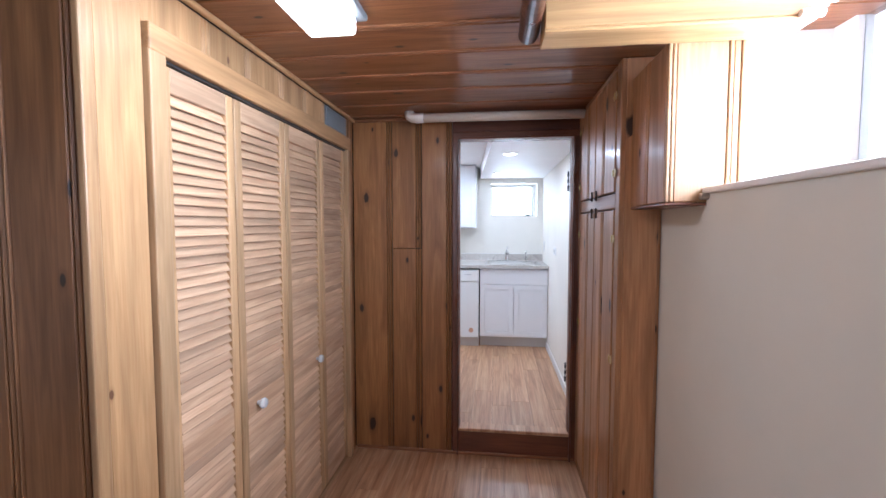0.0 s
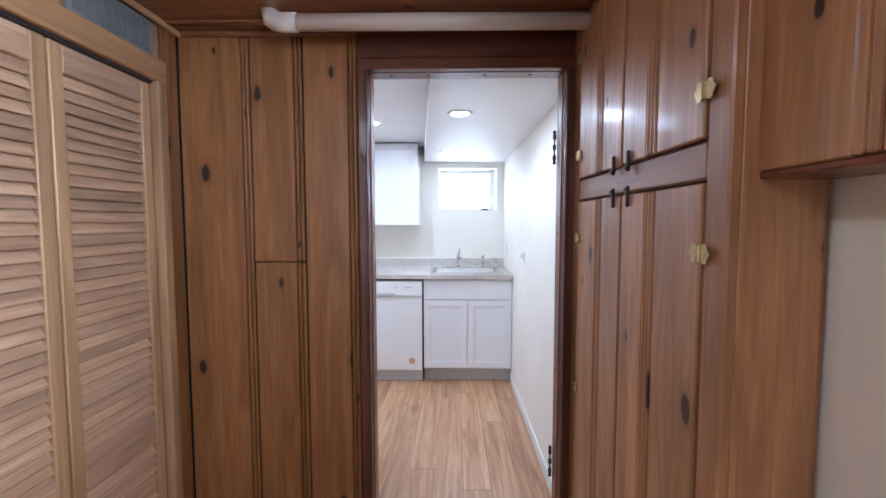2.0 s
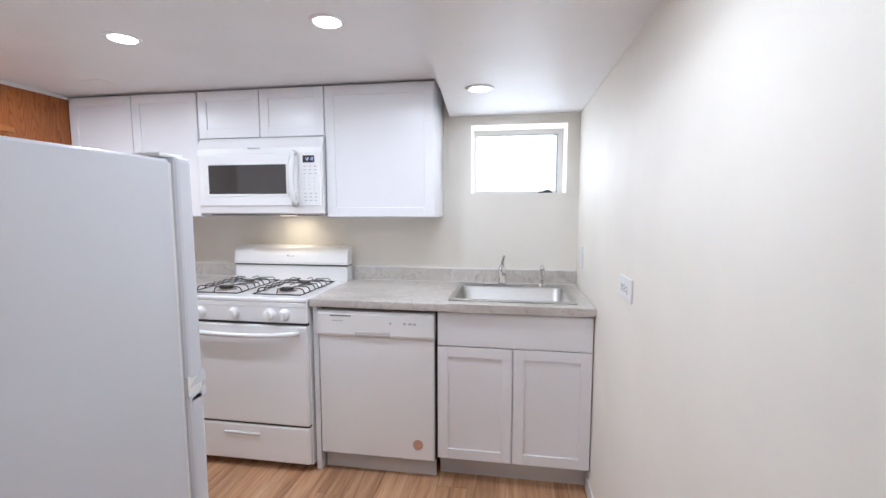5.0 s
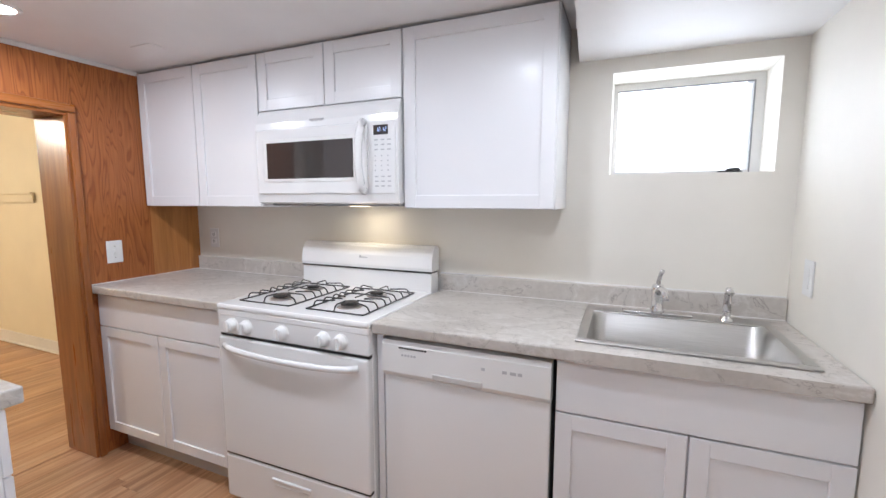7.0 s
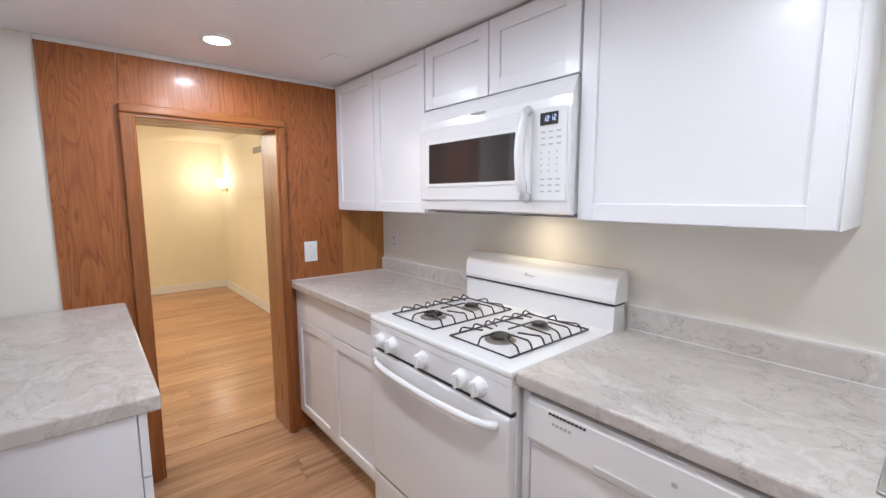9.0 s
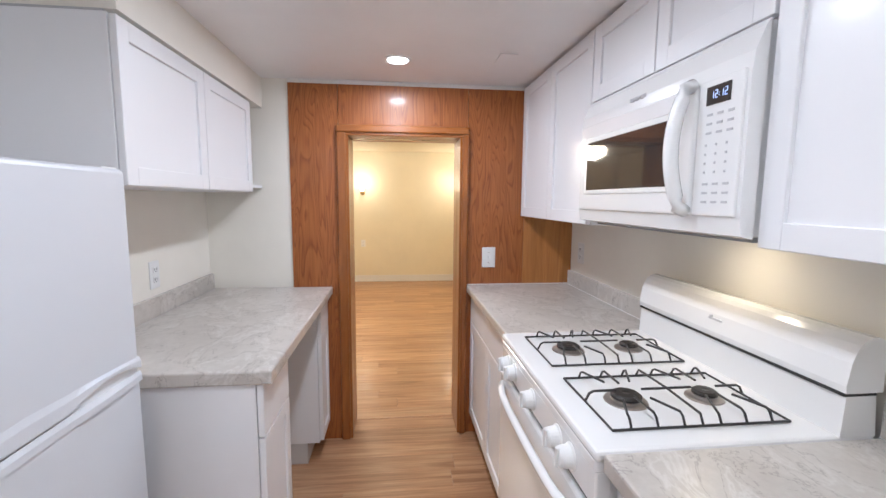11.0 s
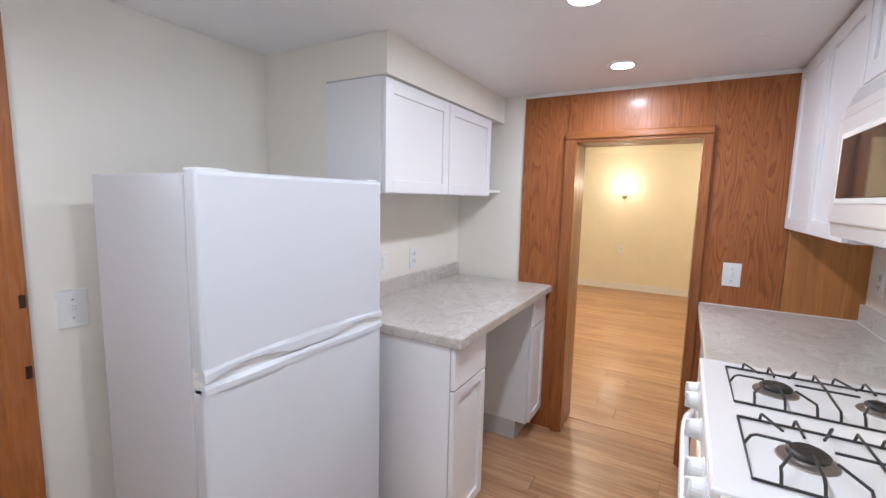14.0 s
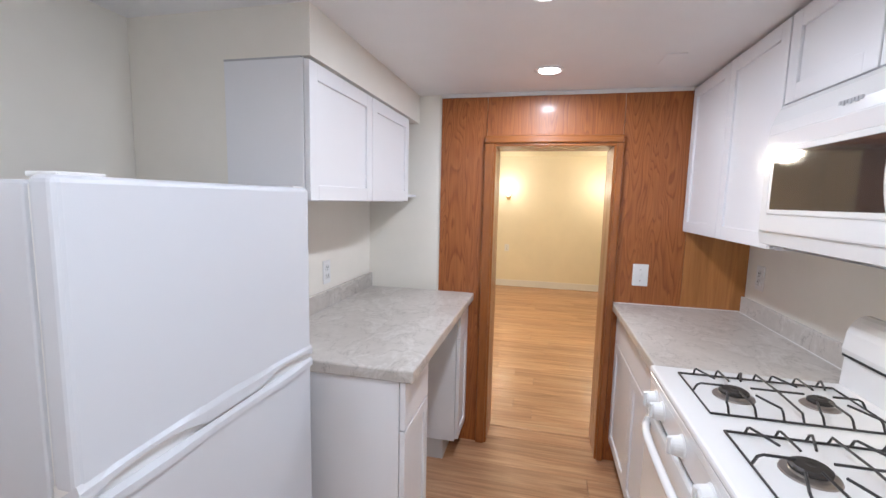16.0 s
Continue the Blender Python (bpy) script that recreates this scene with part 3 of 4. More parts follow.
for z in (0.32, 1.575):
    bmw = cyl(bmesh.new(), pose(DX1 - 0.008, YS + 0.014, z), 0.003, 0.116, 8)
    for dz in (0.008, 0.048, 0.088):
        cyl(bmw, pose(DX1 - 0.008, YS + 0.014, z + dz), 0.007, 0.021, 10, None, 0.002)
    for dz in (0.0, 0.116):
        bmesh.ops.create_uvsphere(bmw, u_segments=8, v_segments=6, radius=0.007, matrix=pose(DX1 - 0.008, YS + 0.014, z + dz))
    part("hinge", bmw, black_iron, df, "black leftover hinge with ball finials")
bmw = tube(bmesh.new(), [(0.478, YP - 0.046, 1.60), (0.478, YP - 0.062, 1.598), (0.484, YP - 0.066, 1.58), (0.486, YP - 0.064, 1.56), (0.494, YP - 0.06, 1.552), (0.496, YP - 0.06, 1.562)], 0.0018, 6)
part("hook", bmw, bronze, df, "small bronze wire hook")

# closet wall
cw = solid("wall_closet", boxes((XC - 0.7, XC - 0.02, 1.265, 1.42, LOW, CEIL_P), (XC - 0.7, XC - 0.02, 3.04, YP, LOW, CEIL_P), (XC - 0.12, XC - 0.02, 1.42, 3.04, 1.86, CEIL_P),
                              (XC - 0.7, XC - 0.6, 1.42, 3.04, LOW, CEIL_P)), dark_gap, "pale pine closet wall", "wall", **S)
for y0, y1 in ((1.275, 1.42), (3.036, YP - 0.025)):
    piece("board", mesh_of("board", turned(boxes((y0, y1, 0, 0.02, LOW, CEIL_P, 0.003)), FACE_EAST), pale_z if y0 < 2 else pine_z), cw, (XC, 0, 0))
yy = 1.42
for k, w in enumerate((0.28, 0.24, 0.26, 0.24, 0.22, 0.16, 0.21)):
    if yy + w > 3.034:
        w = 3.034 - yy
    z1 = CEIL_P - 0.02
    piece("board", mesh_of("board", turned(boxes((yy, yy + w - 0.034, 0.004, 0.02, 1.90, z1, 0.003), (yy + w - 0.032, yy + w - 0.019, 0.002, 0.02, 1.90, z1, 0.004),
                                                 (yy + w - 0.017, yy + w - 0.003, 0.002, 0.02, 1.90, z1, 0.004)), FACE_EAST), pale_z), cw, (XC, 0, 0))
    yy += w
piece("corner_board", mesh_of("board", boxes((-0.016, 0.005, 1.236, 1.274, LOW, CEIL_P, 0.005, 2)), pale_z), cw, (XC, 0, 0))
cc = thing("closet_casing", (XC, 2.2, LOW), "pale pine casing round the closet opening", "door frame", **S)
part("casing", boxes((XC - 0.02, XC + 0.016, 1.425, 1.487, LOW, 1.895, 0.005, 2)), pale_plain, cc)
part("casing", boxes((XC - 0.02, XC + 0.016, 2.991, 3.034, LOW, 1.895, 0.005, 2)), pale_plain, cc)
part("casing", boxes((XC - 0.02, XC + 0.018, 1.425, 3.034, 1.826, 1.902, 0.005, 2)), pale_y, cc)
# outer corner wall that faces back, its shade painted in as darker pine
bw = solid("wall_corner", boxes((-3.2, XC - 0.03, 1.263, 1.3, LOW, CEIL_P)), dark_gap, "knotty pine board wall round the corner, shade painted in", "wall", **S)
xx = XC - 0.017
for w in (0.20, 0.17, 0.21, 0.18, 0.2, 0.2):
    board_pieces(w, CEIL_P - LOW, shaded_z, bw, (xx - w, 1.263, LOW))
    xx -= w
# beam and boxed pipe by the window
solid("beam", boxes((0.885, 1.64, 1.735, 1.86, 1.955, CEIL_P - 0.001, 0.005), (0.885, 1.64, 1.73, 1.865, 1.944, 1.954, 0.003)), pale_x, "pale pine boxed beam under the ceiling", "beam", **S)
bm = cyl(bmesh.new(), pose(0.845, 1.86, 1.995, 90, 0, 0), 0.034, 4.0, 20)
solid("ceiling_pipe", bm, trim_z, "brown painted pipe along the ceiling", "pipe", **S, smooth=True)

# ---- things: passage ----
def louvre_door(y0, y1, knob_side):
    """A pale pine louvred bifold leaf between y0 and y1, facing the passage."""
    z0, z1, x = LOW + 0.025, 1.816, XC - 0.012
    d = thing("bifold_door", (x, (y0 + y1) / 2, z0), "pale unfinished pine louvred bifold closet door, closed", "closet door", "bifold closet doors")
    sw = 0.042
    for a, b in ((y0 + 0.002, y0 + sw), (y1 - sw, y1 - 0.002)):
        part("stile", boxes((x - 0.028, x, a, b, z0, z1, 0.003)), pale_plain, d)
    for a, b in ((z0, z0 + 0.10), (0.585, 0.67), (z1 - 0.075, z1)):
        part("rail", boxes((x - 0.028, x - 0.001, y0 + sw, y1 - sw, a, b, 0.003)), slat_y, d)
    bm = boxes((-0.0225, 0.0225, -(y1 - y0) / 2 + sw + 0.001, (y1 - y0) / 2 - sw - 0.001, -0.0035, 0.0035, 0.002))
    bm.transform(pose(0, 0, 0, 0, 62, 0))
    me = mesh_of("slat", bm, slat_y)
    for a, b in ((z0 + 0.10, 0.585), (0.67, z1 - 0.075)):
        n = round((b - a) / 0.0325)
        for i in range(n):
            piece("slat", me, d, (x - 0.014, (y0 + y1) / 2, a + (i + 0.5) * (b - a) / n))
    if knob_side:
        ky = y1 - 0.083 if knob_side > 0 else y0 + 0.11
        bm = lathe(bmesh.new(), pose(x - 0.004, ky, 0.628, 0, 90, 0), [(0.009, 0), (0.009, 0.012), (0.018, 0.018), (0.022, 0.028), (0.018, 0.038), (0.006, 0.041)], 16)
        part("knob", bm, crystal, d, "clear faceted knob")
    return d


for a, b, side in ((1.49, 1.838, 0), (1.842, 2.218, -1), (2.222, 2.615, 1), (2.619, 2.988, 0)):
    louvre_door(a, b, side)
solid("closet_track", boxes((XC - 0.05, XC - 0.002, 1.489, 2.988, 1.818, 1.826)), black_iron, "dark metal track over the bifold doors", "door track", at=(XC, 2.2, 1.818))

gr = thing("vent_grille", (XC, 2.82, 1.90), "grey metal return-air grille in the pine wall", "vent grille")
part("frame", boxes((XC - 0.002, XC + 0.008, 2.662, 2.98, 1.905, 2.015, 0.002)), grey_metal, gr)
for i in range(24):
    y = 2.676 + i * 0.0123
    part("slat", boxes((XC + 0.008, XC + 0.013, y, y + 0.006, 1.915, 2.005)), grey_metal, gr)

# white pipe below the ceiling, with its elbow
pp = thing("drain_pipe", (0.75, 2.98, 2.0), "cream painted drain pipe under the ceiling by the doorway", "pipe")
part("pipe", cyl(bmesh.new(), pose(0.235, 2.965, 2.002, 0, 90, 0.6), 0.027, 1.10, 20), pipe_paint, pp, "", True)
bm = tube(bmesh.new(), [(0.30, 2.966, 2.002), (0.255, 2.966, 2.002), (0.232, 2.968, 2.006), (0.214, 2.974, 2.018), (0.206, 2.98, 2.044)], 0.031, 16)
part("elbow", bm, pipe_paint, pp, "", True)

lt = thing("fluorescent_light", (0.207, 1.42, CEIL_P), "white fluorescent ceiling light, switched on", "ceiling light")
part("base", boxes((0.105, 0.315, 1.08, 1.765, CEIL_P - 0.022, CEIL_P, 0.004)), grey_metal, lt, "grey metal base plate")
part("diffuser", boxes((0.13, 0.287, 1.105, 1.735, CEIL_P - 0.08, CEIL_P - 0.022, 0.012, 2)), tube_glow, lt, "bright ribbed diffuser")

# pantry with four board doors
XP, PY0, PY1 = 1.255, 2.245, YP - 0.006
pa = thing("pantry_cupboard", (XP, 2.7, LOW), "built-in varnished knotty pine cupboard with four doors", "cupboard")
part("body", boxes((XP + 0.022, XL - 0.002, PY0 + 0.002, PY1, LOW, CEIL_P - 0.004)), red_z, pa)
part("side_panel", boxes((XP + 0.02, XL - 0.018, PY0 - 0.012, PY0 + 0.001, LOW, CEIL_P - 0.004, 0.003)), red_z, pa)
part("stile", boxes((XP, XP + 0.022, PY0 - 0.012, 2.297, LOW, CEIL_P - 0.004, 0.004)), red_z, pa)
part("stile", boxes((XP, XP + 0.022, 3.044, PY1, LOW, CEIL_P - 0.004, 0.004)), red_z, pa)
part("rail", boxes((XP + 0.001, XP + 0.022, 2.298, 3.043, 1.422, 1.490, 0.004)), pine_y, pa)
part("rail", boxes((XP + 0.001, XP + 0.022, 2.298, 3.043, CEIL_P - 0.03, CEIL_P - 0.004, 0.004)), pine_y, pa)
part("rail", boxes((XP + 0.001, XP + 0.022, 2.298, 3.043, LOW, LOW + 0.06, 0.004)), pine_y, pa)


def pantry_door(ya, yb, z0, z1, mid, hinge_y, catch_y, low):
    x = XP - 0.004
    d = part("door", boxes((x, x + 0.02, ya + 0.004, mid - 0.027, z0 + 0.004, z1 - 0.004, 0.003)), red_z, pa)
    for o in (-0.025, -0.008, 0.009):
        part("bead", boxes((x - 0.002, x + 0.02, mid + o, mid + o + 0.015, z0 + 0.004, z1 - 0.004, 0.006, 2)), red_z, d)
    part("board", boxes((x, x + 0.02, mid + 0.026, yb - 0.004, z0 + 0.004, z1 - 0.004, 0.003)), red_z, d)
    # dark sheet behind the door, paints the shade in its gaps
    part("gap", boxes((XP + 0.015, XP + 0.021, ya - 0.001, yb + 0.001, z0 - 0.001, z1 + 0.001)), dark_gap, d)
    for hz in ((0.757, 1.291) if low else (1.576, z1 - 0.11)):
        bm = bmesh.new()
        cyl(bm, pose(x - 0.006, hinge_y, hz - 0.014), 0.004, 0.028, 8)
        for s in (-1, 1):
            # butterfly leaf
            pts = [(0.003, -0.011), (0.012, -0.018), (0.022, -0.017), (0.025, -0.008), (0.033, 0.0), (0.025, 0.008), (0.022, 0.017), (0.012, 0.018), (0.003, 0.011)]
            for dz in (0,):
                va = [bm.verts.new((x - 0.003, hinge_y + s * u, hz + w)) for u, w in pts]
                vb = [bm.verts.new((x - 0.0055, hinge_y + s * u, hz + w)) for u, w in pts]
                bm.faces.new(va)
                bm.faces.new(vb[::-1])
                for i in range(len(pts)):
                    j = (i + 1) % len(pts)
                    bm.faces.new((va[i], va[j], vb[j], vb[i]))
        hg = part("hinge", bm, brass, d, "brass butterfly hinge")
    cz = (z1 - 0.008 if low else z0 + 0.008)
    part("catch", boxes((x - 0.010, x - 0.001, catch_y - 0.006, catch_y + 0.006, cz - 0.028, cz + 0.026, 0.004), (x - 0.014, x - 0.008, catch_y - 0.009, catch_y + 0.009, cz + (0.012 if low else -0.022), cz + (0.022 if low else -0.012), 0.003)), bronze, d, "dark bronze latch")


for ya, yb, mid, hy, cy in ((2.299, 2.664, 2.503, 2.296, 2.612), (2.667, 3.042, 2.838, 3.040, 2.708)):
    pantry_door(ya, yb, LOW + 0.062, 1.420, mid, hy, cy, True)
    pantry_door(ya, yb, 1.492, CEIL_P - 0.032, mid, hy, cy, False)

# shallow cupboard by the window
wc = thing("wall_cupboard", (1.42, 2.05, 1.428), "knotty pine wall cupboard beside the window", "cupboard")
HX0, HX1, HY0, HY1, HZ0, HZ1 = 1.30, 1.54, 1.868, 2.231, 1.428, 1.952
part("body", boxes((HX0 + 0.016, HX1 - 0.003, HY0 + 0.014, HY1, HZ0 + 0.004, HZ1)), red_z, wc)
part("board", boxes((HX0, HX0 + 0.015, HY0 + 0.012, 2.035, HZ0, HZ1, 0.003)), red_z, wc)
part("bead", boxes((HX0 - 0.002, HX0 + 0.015, 2.037, 2.053, HZ0, HZ1, 0.005, 2)), red_z, wc)
part("bead", boxes((HX0 - 0.002, HX0 + 0.015, 2.055, 2.071, HZ0, HZ1, 0.005, 2)), red_z, wc)
part("board", boxes((HX0, HX0 + 0.015, 2.073, HY1, HZ0, HZ1, 0.003)), red_z, wc)
# paler pine on this side paints in the window's glancing light
for a, b in ((HX0, HX0 + 0.012), (HX0 + 0.014, HX0 + 0.026), (HX1 - 0.052, HX1 - 0.04), (HX1 - 0.016, HX1)):
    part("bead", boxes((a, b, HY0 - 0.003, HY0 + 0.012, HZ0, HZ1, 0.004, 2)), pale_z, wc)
part("front_board", boxes((HX0 + 0.028, HX1 - 0.054, HY0, HY0 + 0.012, HZ0, HZ1, 0.003)), pale_z, wc, "knotty pine board, window light painted in as paler wood")
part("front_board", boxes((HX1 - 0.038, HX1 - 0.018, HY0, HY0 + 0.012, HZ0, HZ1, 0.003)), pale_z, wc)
part("bottom", boxes((HX0, XL + 0.0, HY0 - 0.002, HY1, HZ0 - 0.012, HZ0 - 0.001, 0.003)), red_x, wc)
pv = thing("pipe_valve", (1.425, 1.855, 1.45), "small corroded metal pipe fitting on the ledge", "pipe fitting")
part("body", cyl(bmesh.new(), pose(1.405, 1.858, 1.446, 0, 90, 0), 0.011, 0.05, 12, None, 0.003), pan_alloy, pv)
part("spout", cyl(bmesh.new(), pose(1.437, 1.858, 1.446), 0.009, 0.032, 12, None, 0.002), pan_alloy, pv)
bk = thing("pipe_bracket", (1.63, 1.79, 1.955), "white corroded bracket at the end of the beam", "bracket")
part("plate", boxes((1.641, 1.655, 1.74, 1.85, 1.945, 2.04, 0.003)), trim_white, bk)
part("stub", cyl(bmesh.new(), pose(1.60, 1.722, 1.955, 0, 90, 0), 0.012, 0.06, 12, None, 0.002), trim_white, bk)


# ---- things: kitchen ----
def shaker(parent, x0, x1, z0, z1, yf, s=1, rail=0.052):
    """A door with a recessed panel, two stiles and two rails; s=1 faces -y, s=-1 faces +y."""
    a, b = yf, yf + s * 0.019
    d = part("door", boxes((x0 + rail - 0.004, x1 - rail + 0.004, a + s * 0.009, b - s * 0.001, z0 + rail - 0.004, z1 - rail + 0.004)), cab_white, parent)
    for u, v in ((x0, x0 + rail), (x1 - rail, x1)):
        part("stile", boxes((u, v, a, b, z0, z1, 0.0015)), cab_white, d)
    for u, v in ((z0, z0 + rail), (z1 - rail, z1)):
        part("rail", boxes((x0 + rail - 0.001, x1 - rail + 0.001, a + s * 0.0004, b, u, v, 0.0015)), cab_white, d)
    return d


def slab(x0, x1, z0, z1, yf, s=1):
    return boxes((x0, x1, yf, yf + s * 0.019, z0, z1, 0.002))


def base_unit(x0, x1, yf, yb, s, doors, label, hollow=False):
    """A base unit: yf is the plane of the door faces, yb the back."""
    c = thing("base_cabinet", ((x0 + x1) / 2, (yf + yb) / 2, 0), label, "cabinet", "base cabinets")
    if hollow:
        specs = ((x0, x0 + 0.018, yf + 0.021, yb, 0.115, 0.873), (x1 - 0.018, x1, yf + 0.021, yb, 0.115, 0.873), (x0 + 0.018, x1 - 0.018, yb - 0.01, yb, 0.115, 0.873),
                 (x0 + 0.018, x1 - 0.018, yf + 0.021, yb - 0.01, 0.115, 0.133), (x0 + 0.018, x1 - 0.018, yf + 0.021, yf + 0.035, 0.133, 0.873))
        for nm, sp_ in zip(("side", "side", "back", "base", "front_frame"), specs):
            part(nm, boxes(sp_), cab_white, c)
    else:
        part("body", boxes((x0, x1, yf + s * 0.021, yb, 0.115, 0.873, 0.001)), cab_white, c)
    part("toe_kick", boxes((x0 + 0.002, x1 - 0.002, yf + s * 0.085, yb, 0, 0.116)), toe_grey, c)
    part("drawer_front", slab(x0 + 0.003, x1 - 0.003, 0.703, 0.866, yf, s), cab_white, c)
    n = doors
    w = (x1 - x0) / n
    for i in range(n):
        shaker(c, x0 + i * w + 0.003, x0 + (i + 1) * w - 0.003, 0.128, 0.697, yf, s, 0.05 if w > 0.3 else 0.042)
    return c


base_unit(0.574, XE - 0.003, 5.028, YN - 0.002, 1, 2, "white shaker sink base cabinet with two doors", True)
base_unit(XW + 0.012, -0.842, 5.028, YN - 0.002, 1, 2, "white shaker base cabinet with one wide drawer front")
LX0, LX1, LY = -1.745, -0.565, 4.205
base_unit(LX1 - 0.29, LX1, LY, CHY + 0.002, -1, 1, "narrow white shaker base cabinet beside the fridge")
base_unit(XW + 0.012, -1.52, LY, CHY + 0.002, -1, 1, "narrow white shaker base cabinet by the doorway")
solid("filler_panel", boxes((-0.066, -0.040, 5.03, YN - 0.002, 0, 0.873, 0.001)), cab_white, "white end panel beside the dishwasher", "panel", at=(-0.05, 5.3, 0))

# worktops
ct = thing("worktop", (0.62, 5.3, 0.875), "grey marbled laminate worktop with a sink cut-out", "worktop", "worktops")
SX0, SX1, SY0, SY1 = 0.622, 1.235, 5.07, 5.545
part("slab", boxes((-0.071, SX0 + 0.012, 5.0, YN - 0.02, 0.875, 0.915, 0.006, 2), (SX1 - 0.012, XE - 0.002, 5.0, YN - 0.02, 0.875, 0.915, 0.006, 2),
                   (SX0 + 0.005, SX1 - 0.005, 5.0006, SY0 + 0.012, 0.8752, 0.9148), (SX0 + 0.005, SX1 - 0.005, SY1 - 0.012, YN - 0.0204, 0.8752, 0.9148)), stone, ct)
part("splashback", boxes((-0.071, XE - 0.002, YN - 0.021, YN - 0.001, 0.9, 0.996, 0.004, 2)), stone, ct)
part("caulk", boxes((-0.07, XE - 0.003, YN - 0.006, YN - 0.0005, 0.996, 1.000)), trim_white, ct)
part("caulk", boxes((-0.07, XE - 0.003, YN - 0.024, YN - 0.0205, 0.914, 0.9172)), trim_white, ct)
cl = thing("worktop", (-1.3, 5.3, 0.875), "short grey marbled laminate worktop beside the stove", "worktop", "worktops")
part("slab", boxes((XW + 0.010, -0.838, 5.0, YN - 0.02, 0.875, 0.915, 0.006, 2)), stone, cl)
part("splashback", boxes((XW + 0.010, -0.838, YN - 0.021, YN - 0.001, 0.9, 0.996, 0.004, 2)), stone, cl)
part("caulk", boxes((XW + 0.008, XW + 0.014, 5.0, YN - 0.022, 0.915, 0.919)), trim_white, cl)
part("caulk", boxes((XW + 0.015, -0.839, YN - 0.024, YN - 0.0205, 0.914, 0.9172)), trim_white, cl)
cs = thing("worktop", (-1.15, 3.9, 0.875), "grey marbled laminate worktop with open knee space below", "worktop", "worktops")
part("slab", boxes((XW + 0.010, -0.55, CHY + 0.02, 4.235, 0.872, 0.915, 0.006, 2)), stone, cs)
part("splashback", boxes((XW + 0.001, -0.55, CHY + 0.001, CHY + 0.021, 0.9, 0.996, 0.004, 2)), stone, cs)


def upper(x0, x1, z0, z1, yf, yb, s, n, label):
    c = thing("wall_cabinet", ((x0 + x1) / 2, (yf + yb) / 2, z0), label, "cabinet", "wall cabinets")
    part("body", boxes((x0, x1, yf + s * 0.021, yb, z0, z1, 0.001)), cab_white, c)
    w = (x1 - x0) / n
    for i in range(n):
        shaker(c, x0 + i * w + 0.003, x0 + (i + 1) * w - 0.003, z0 + 0.003, z1 - 0.004, yf, s)
    part("scribe", boxes((x0, x1, yf + s * 0.03, yb, z1, z1 + 0.006)), grey_mark, c)
    return c


upper(XW + 0.012, -0.884, 1.316, 2.036, 5.315, YN - 0.002, 1, 2, "white two-door shaker wall cabinet beside the plywood")
upper(-0.880, -0.106, 1.765, 2.036, 5.315, YN - 0.002, 1, 2, "low white two-door shaker wall cabinet over the microwave")
upper(-0.102, 0.512, 1.316, 2.036, 5.315, YN - 0.002, 1, 1, "tall white single-door shaker wall cabinet")
upper(-1.575, -0.558, 1.438, 1.882, 3.882, CHY + 0.002, -1, 2, "white two-door shaker wall cabinet under a soffit")
solid("wall_shelf", boxes((XW + 0.002, -1.577, CHY + 0.002, 3.87, 1.462, 1.478, 0.002)), cab_white, "small white shelf beside the wall cabinet", "shelf", at=(-1.66, 3.7, 1.462))

# stove
ST0, ST1, SF = -0.833, -0.073, 4.985
st = thing("gas_stove", (-0.453, 5.3, 0), "white enamel gas stove with four burners", "stove")
part("body", boxes((ST0 + 0.004, ST1 - 0.004, SF + 0.03, 5.60, 0.03, 0.895, 0.003)), enamel, st)
for fx in (ST0 + 0.05, ST1 - 0.05):
    for fy_ in (SF + 0.08, 5.55):
        part("foot", cyl(bmesh.new(), pose(fx, fy_, 0), 0.016, 0.032, 12), black_iron, st)
bm = boxes((ST0, ST1, SF, 5.61, 0.893, 0.917, 0.008, 2))
top = part("cooktop", bm, enamel, st)
part("rim", boxes((ST0 + 0.003, ST1 - 0.003, SF + 0.002, SF + 0.03, 0.868, 0.895, 0.004)), enamel, st)
part("control_panel", boxes((ST0 + 0.003, ST1 - 0.003, SF + 0.004, SF + 0.04, 0.790, 0.872, 0.004)), enamel, st)
part("seam", boxes((ST0 + 0.006, ST1 - 0.006, SF + 0.012, SF + 0.04, 0.778, 0.791)), dark_gap, st)
for kx in (-0.745, -0.665, -0.475, -0.275, -0.195):
    bm = lathe(bmesh.new(), pose(kx, SF + 0.006, 0.832, 90, 0, 0), [(0.031, 0), (0.031, 0.004), (0.027, 0.007), (0.024, 0.028), (0.019, 0.033), (0.004, 0.034)], 20)
    box(bm, kx - 0.006, kx + 0.006, SF - 0.034, SF - 0.002, 0.808, 0.856, 0.003)
    part("knob", bm, plastic, st)
od = part("oven_door", boxes((ST0 + 0.006, ST1 - 0.006, SF - 0.002, SF + 0.034, 0.252, 0.776, 0.008, 2)), enamel, st)
pts = []
for i in range(17):
    u = i / 16
    bow = 0.024 * (1 - (2 * u - 1) ** 8)
    pts.append((ST0 + 0.045 + u * 0.67, SF - 0.004 - bow, 0.742 - 0.016 * (1 - (2 * u - 1) ** 2)))
part("handle", tube(bmesh.new(), pts, 0.0125, 10), enamel, od, "", True)
part("seam", boxes((ST0 + 0.008, ST1 - 0.008, SF + 0.006, SF + 0.034, 0.243, 0.253)), dark_gap, st)
dr = part("drawer", boxes((ST0 + 0.006, ST1 - 0.006, SF, SF + 0.034, 0.045, 0.242, 0.008, 2)), enamel, st)
part("pull", boxes((-0.56, -0.355, SF - 0.008, SF + 0.004, 0.187, 0.199, 0.004, 2), (-0.55, -0.365, SF - 0.004, SF + 0.004, 0.168, 0.173, 0.002)), enamel, dr)
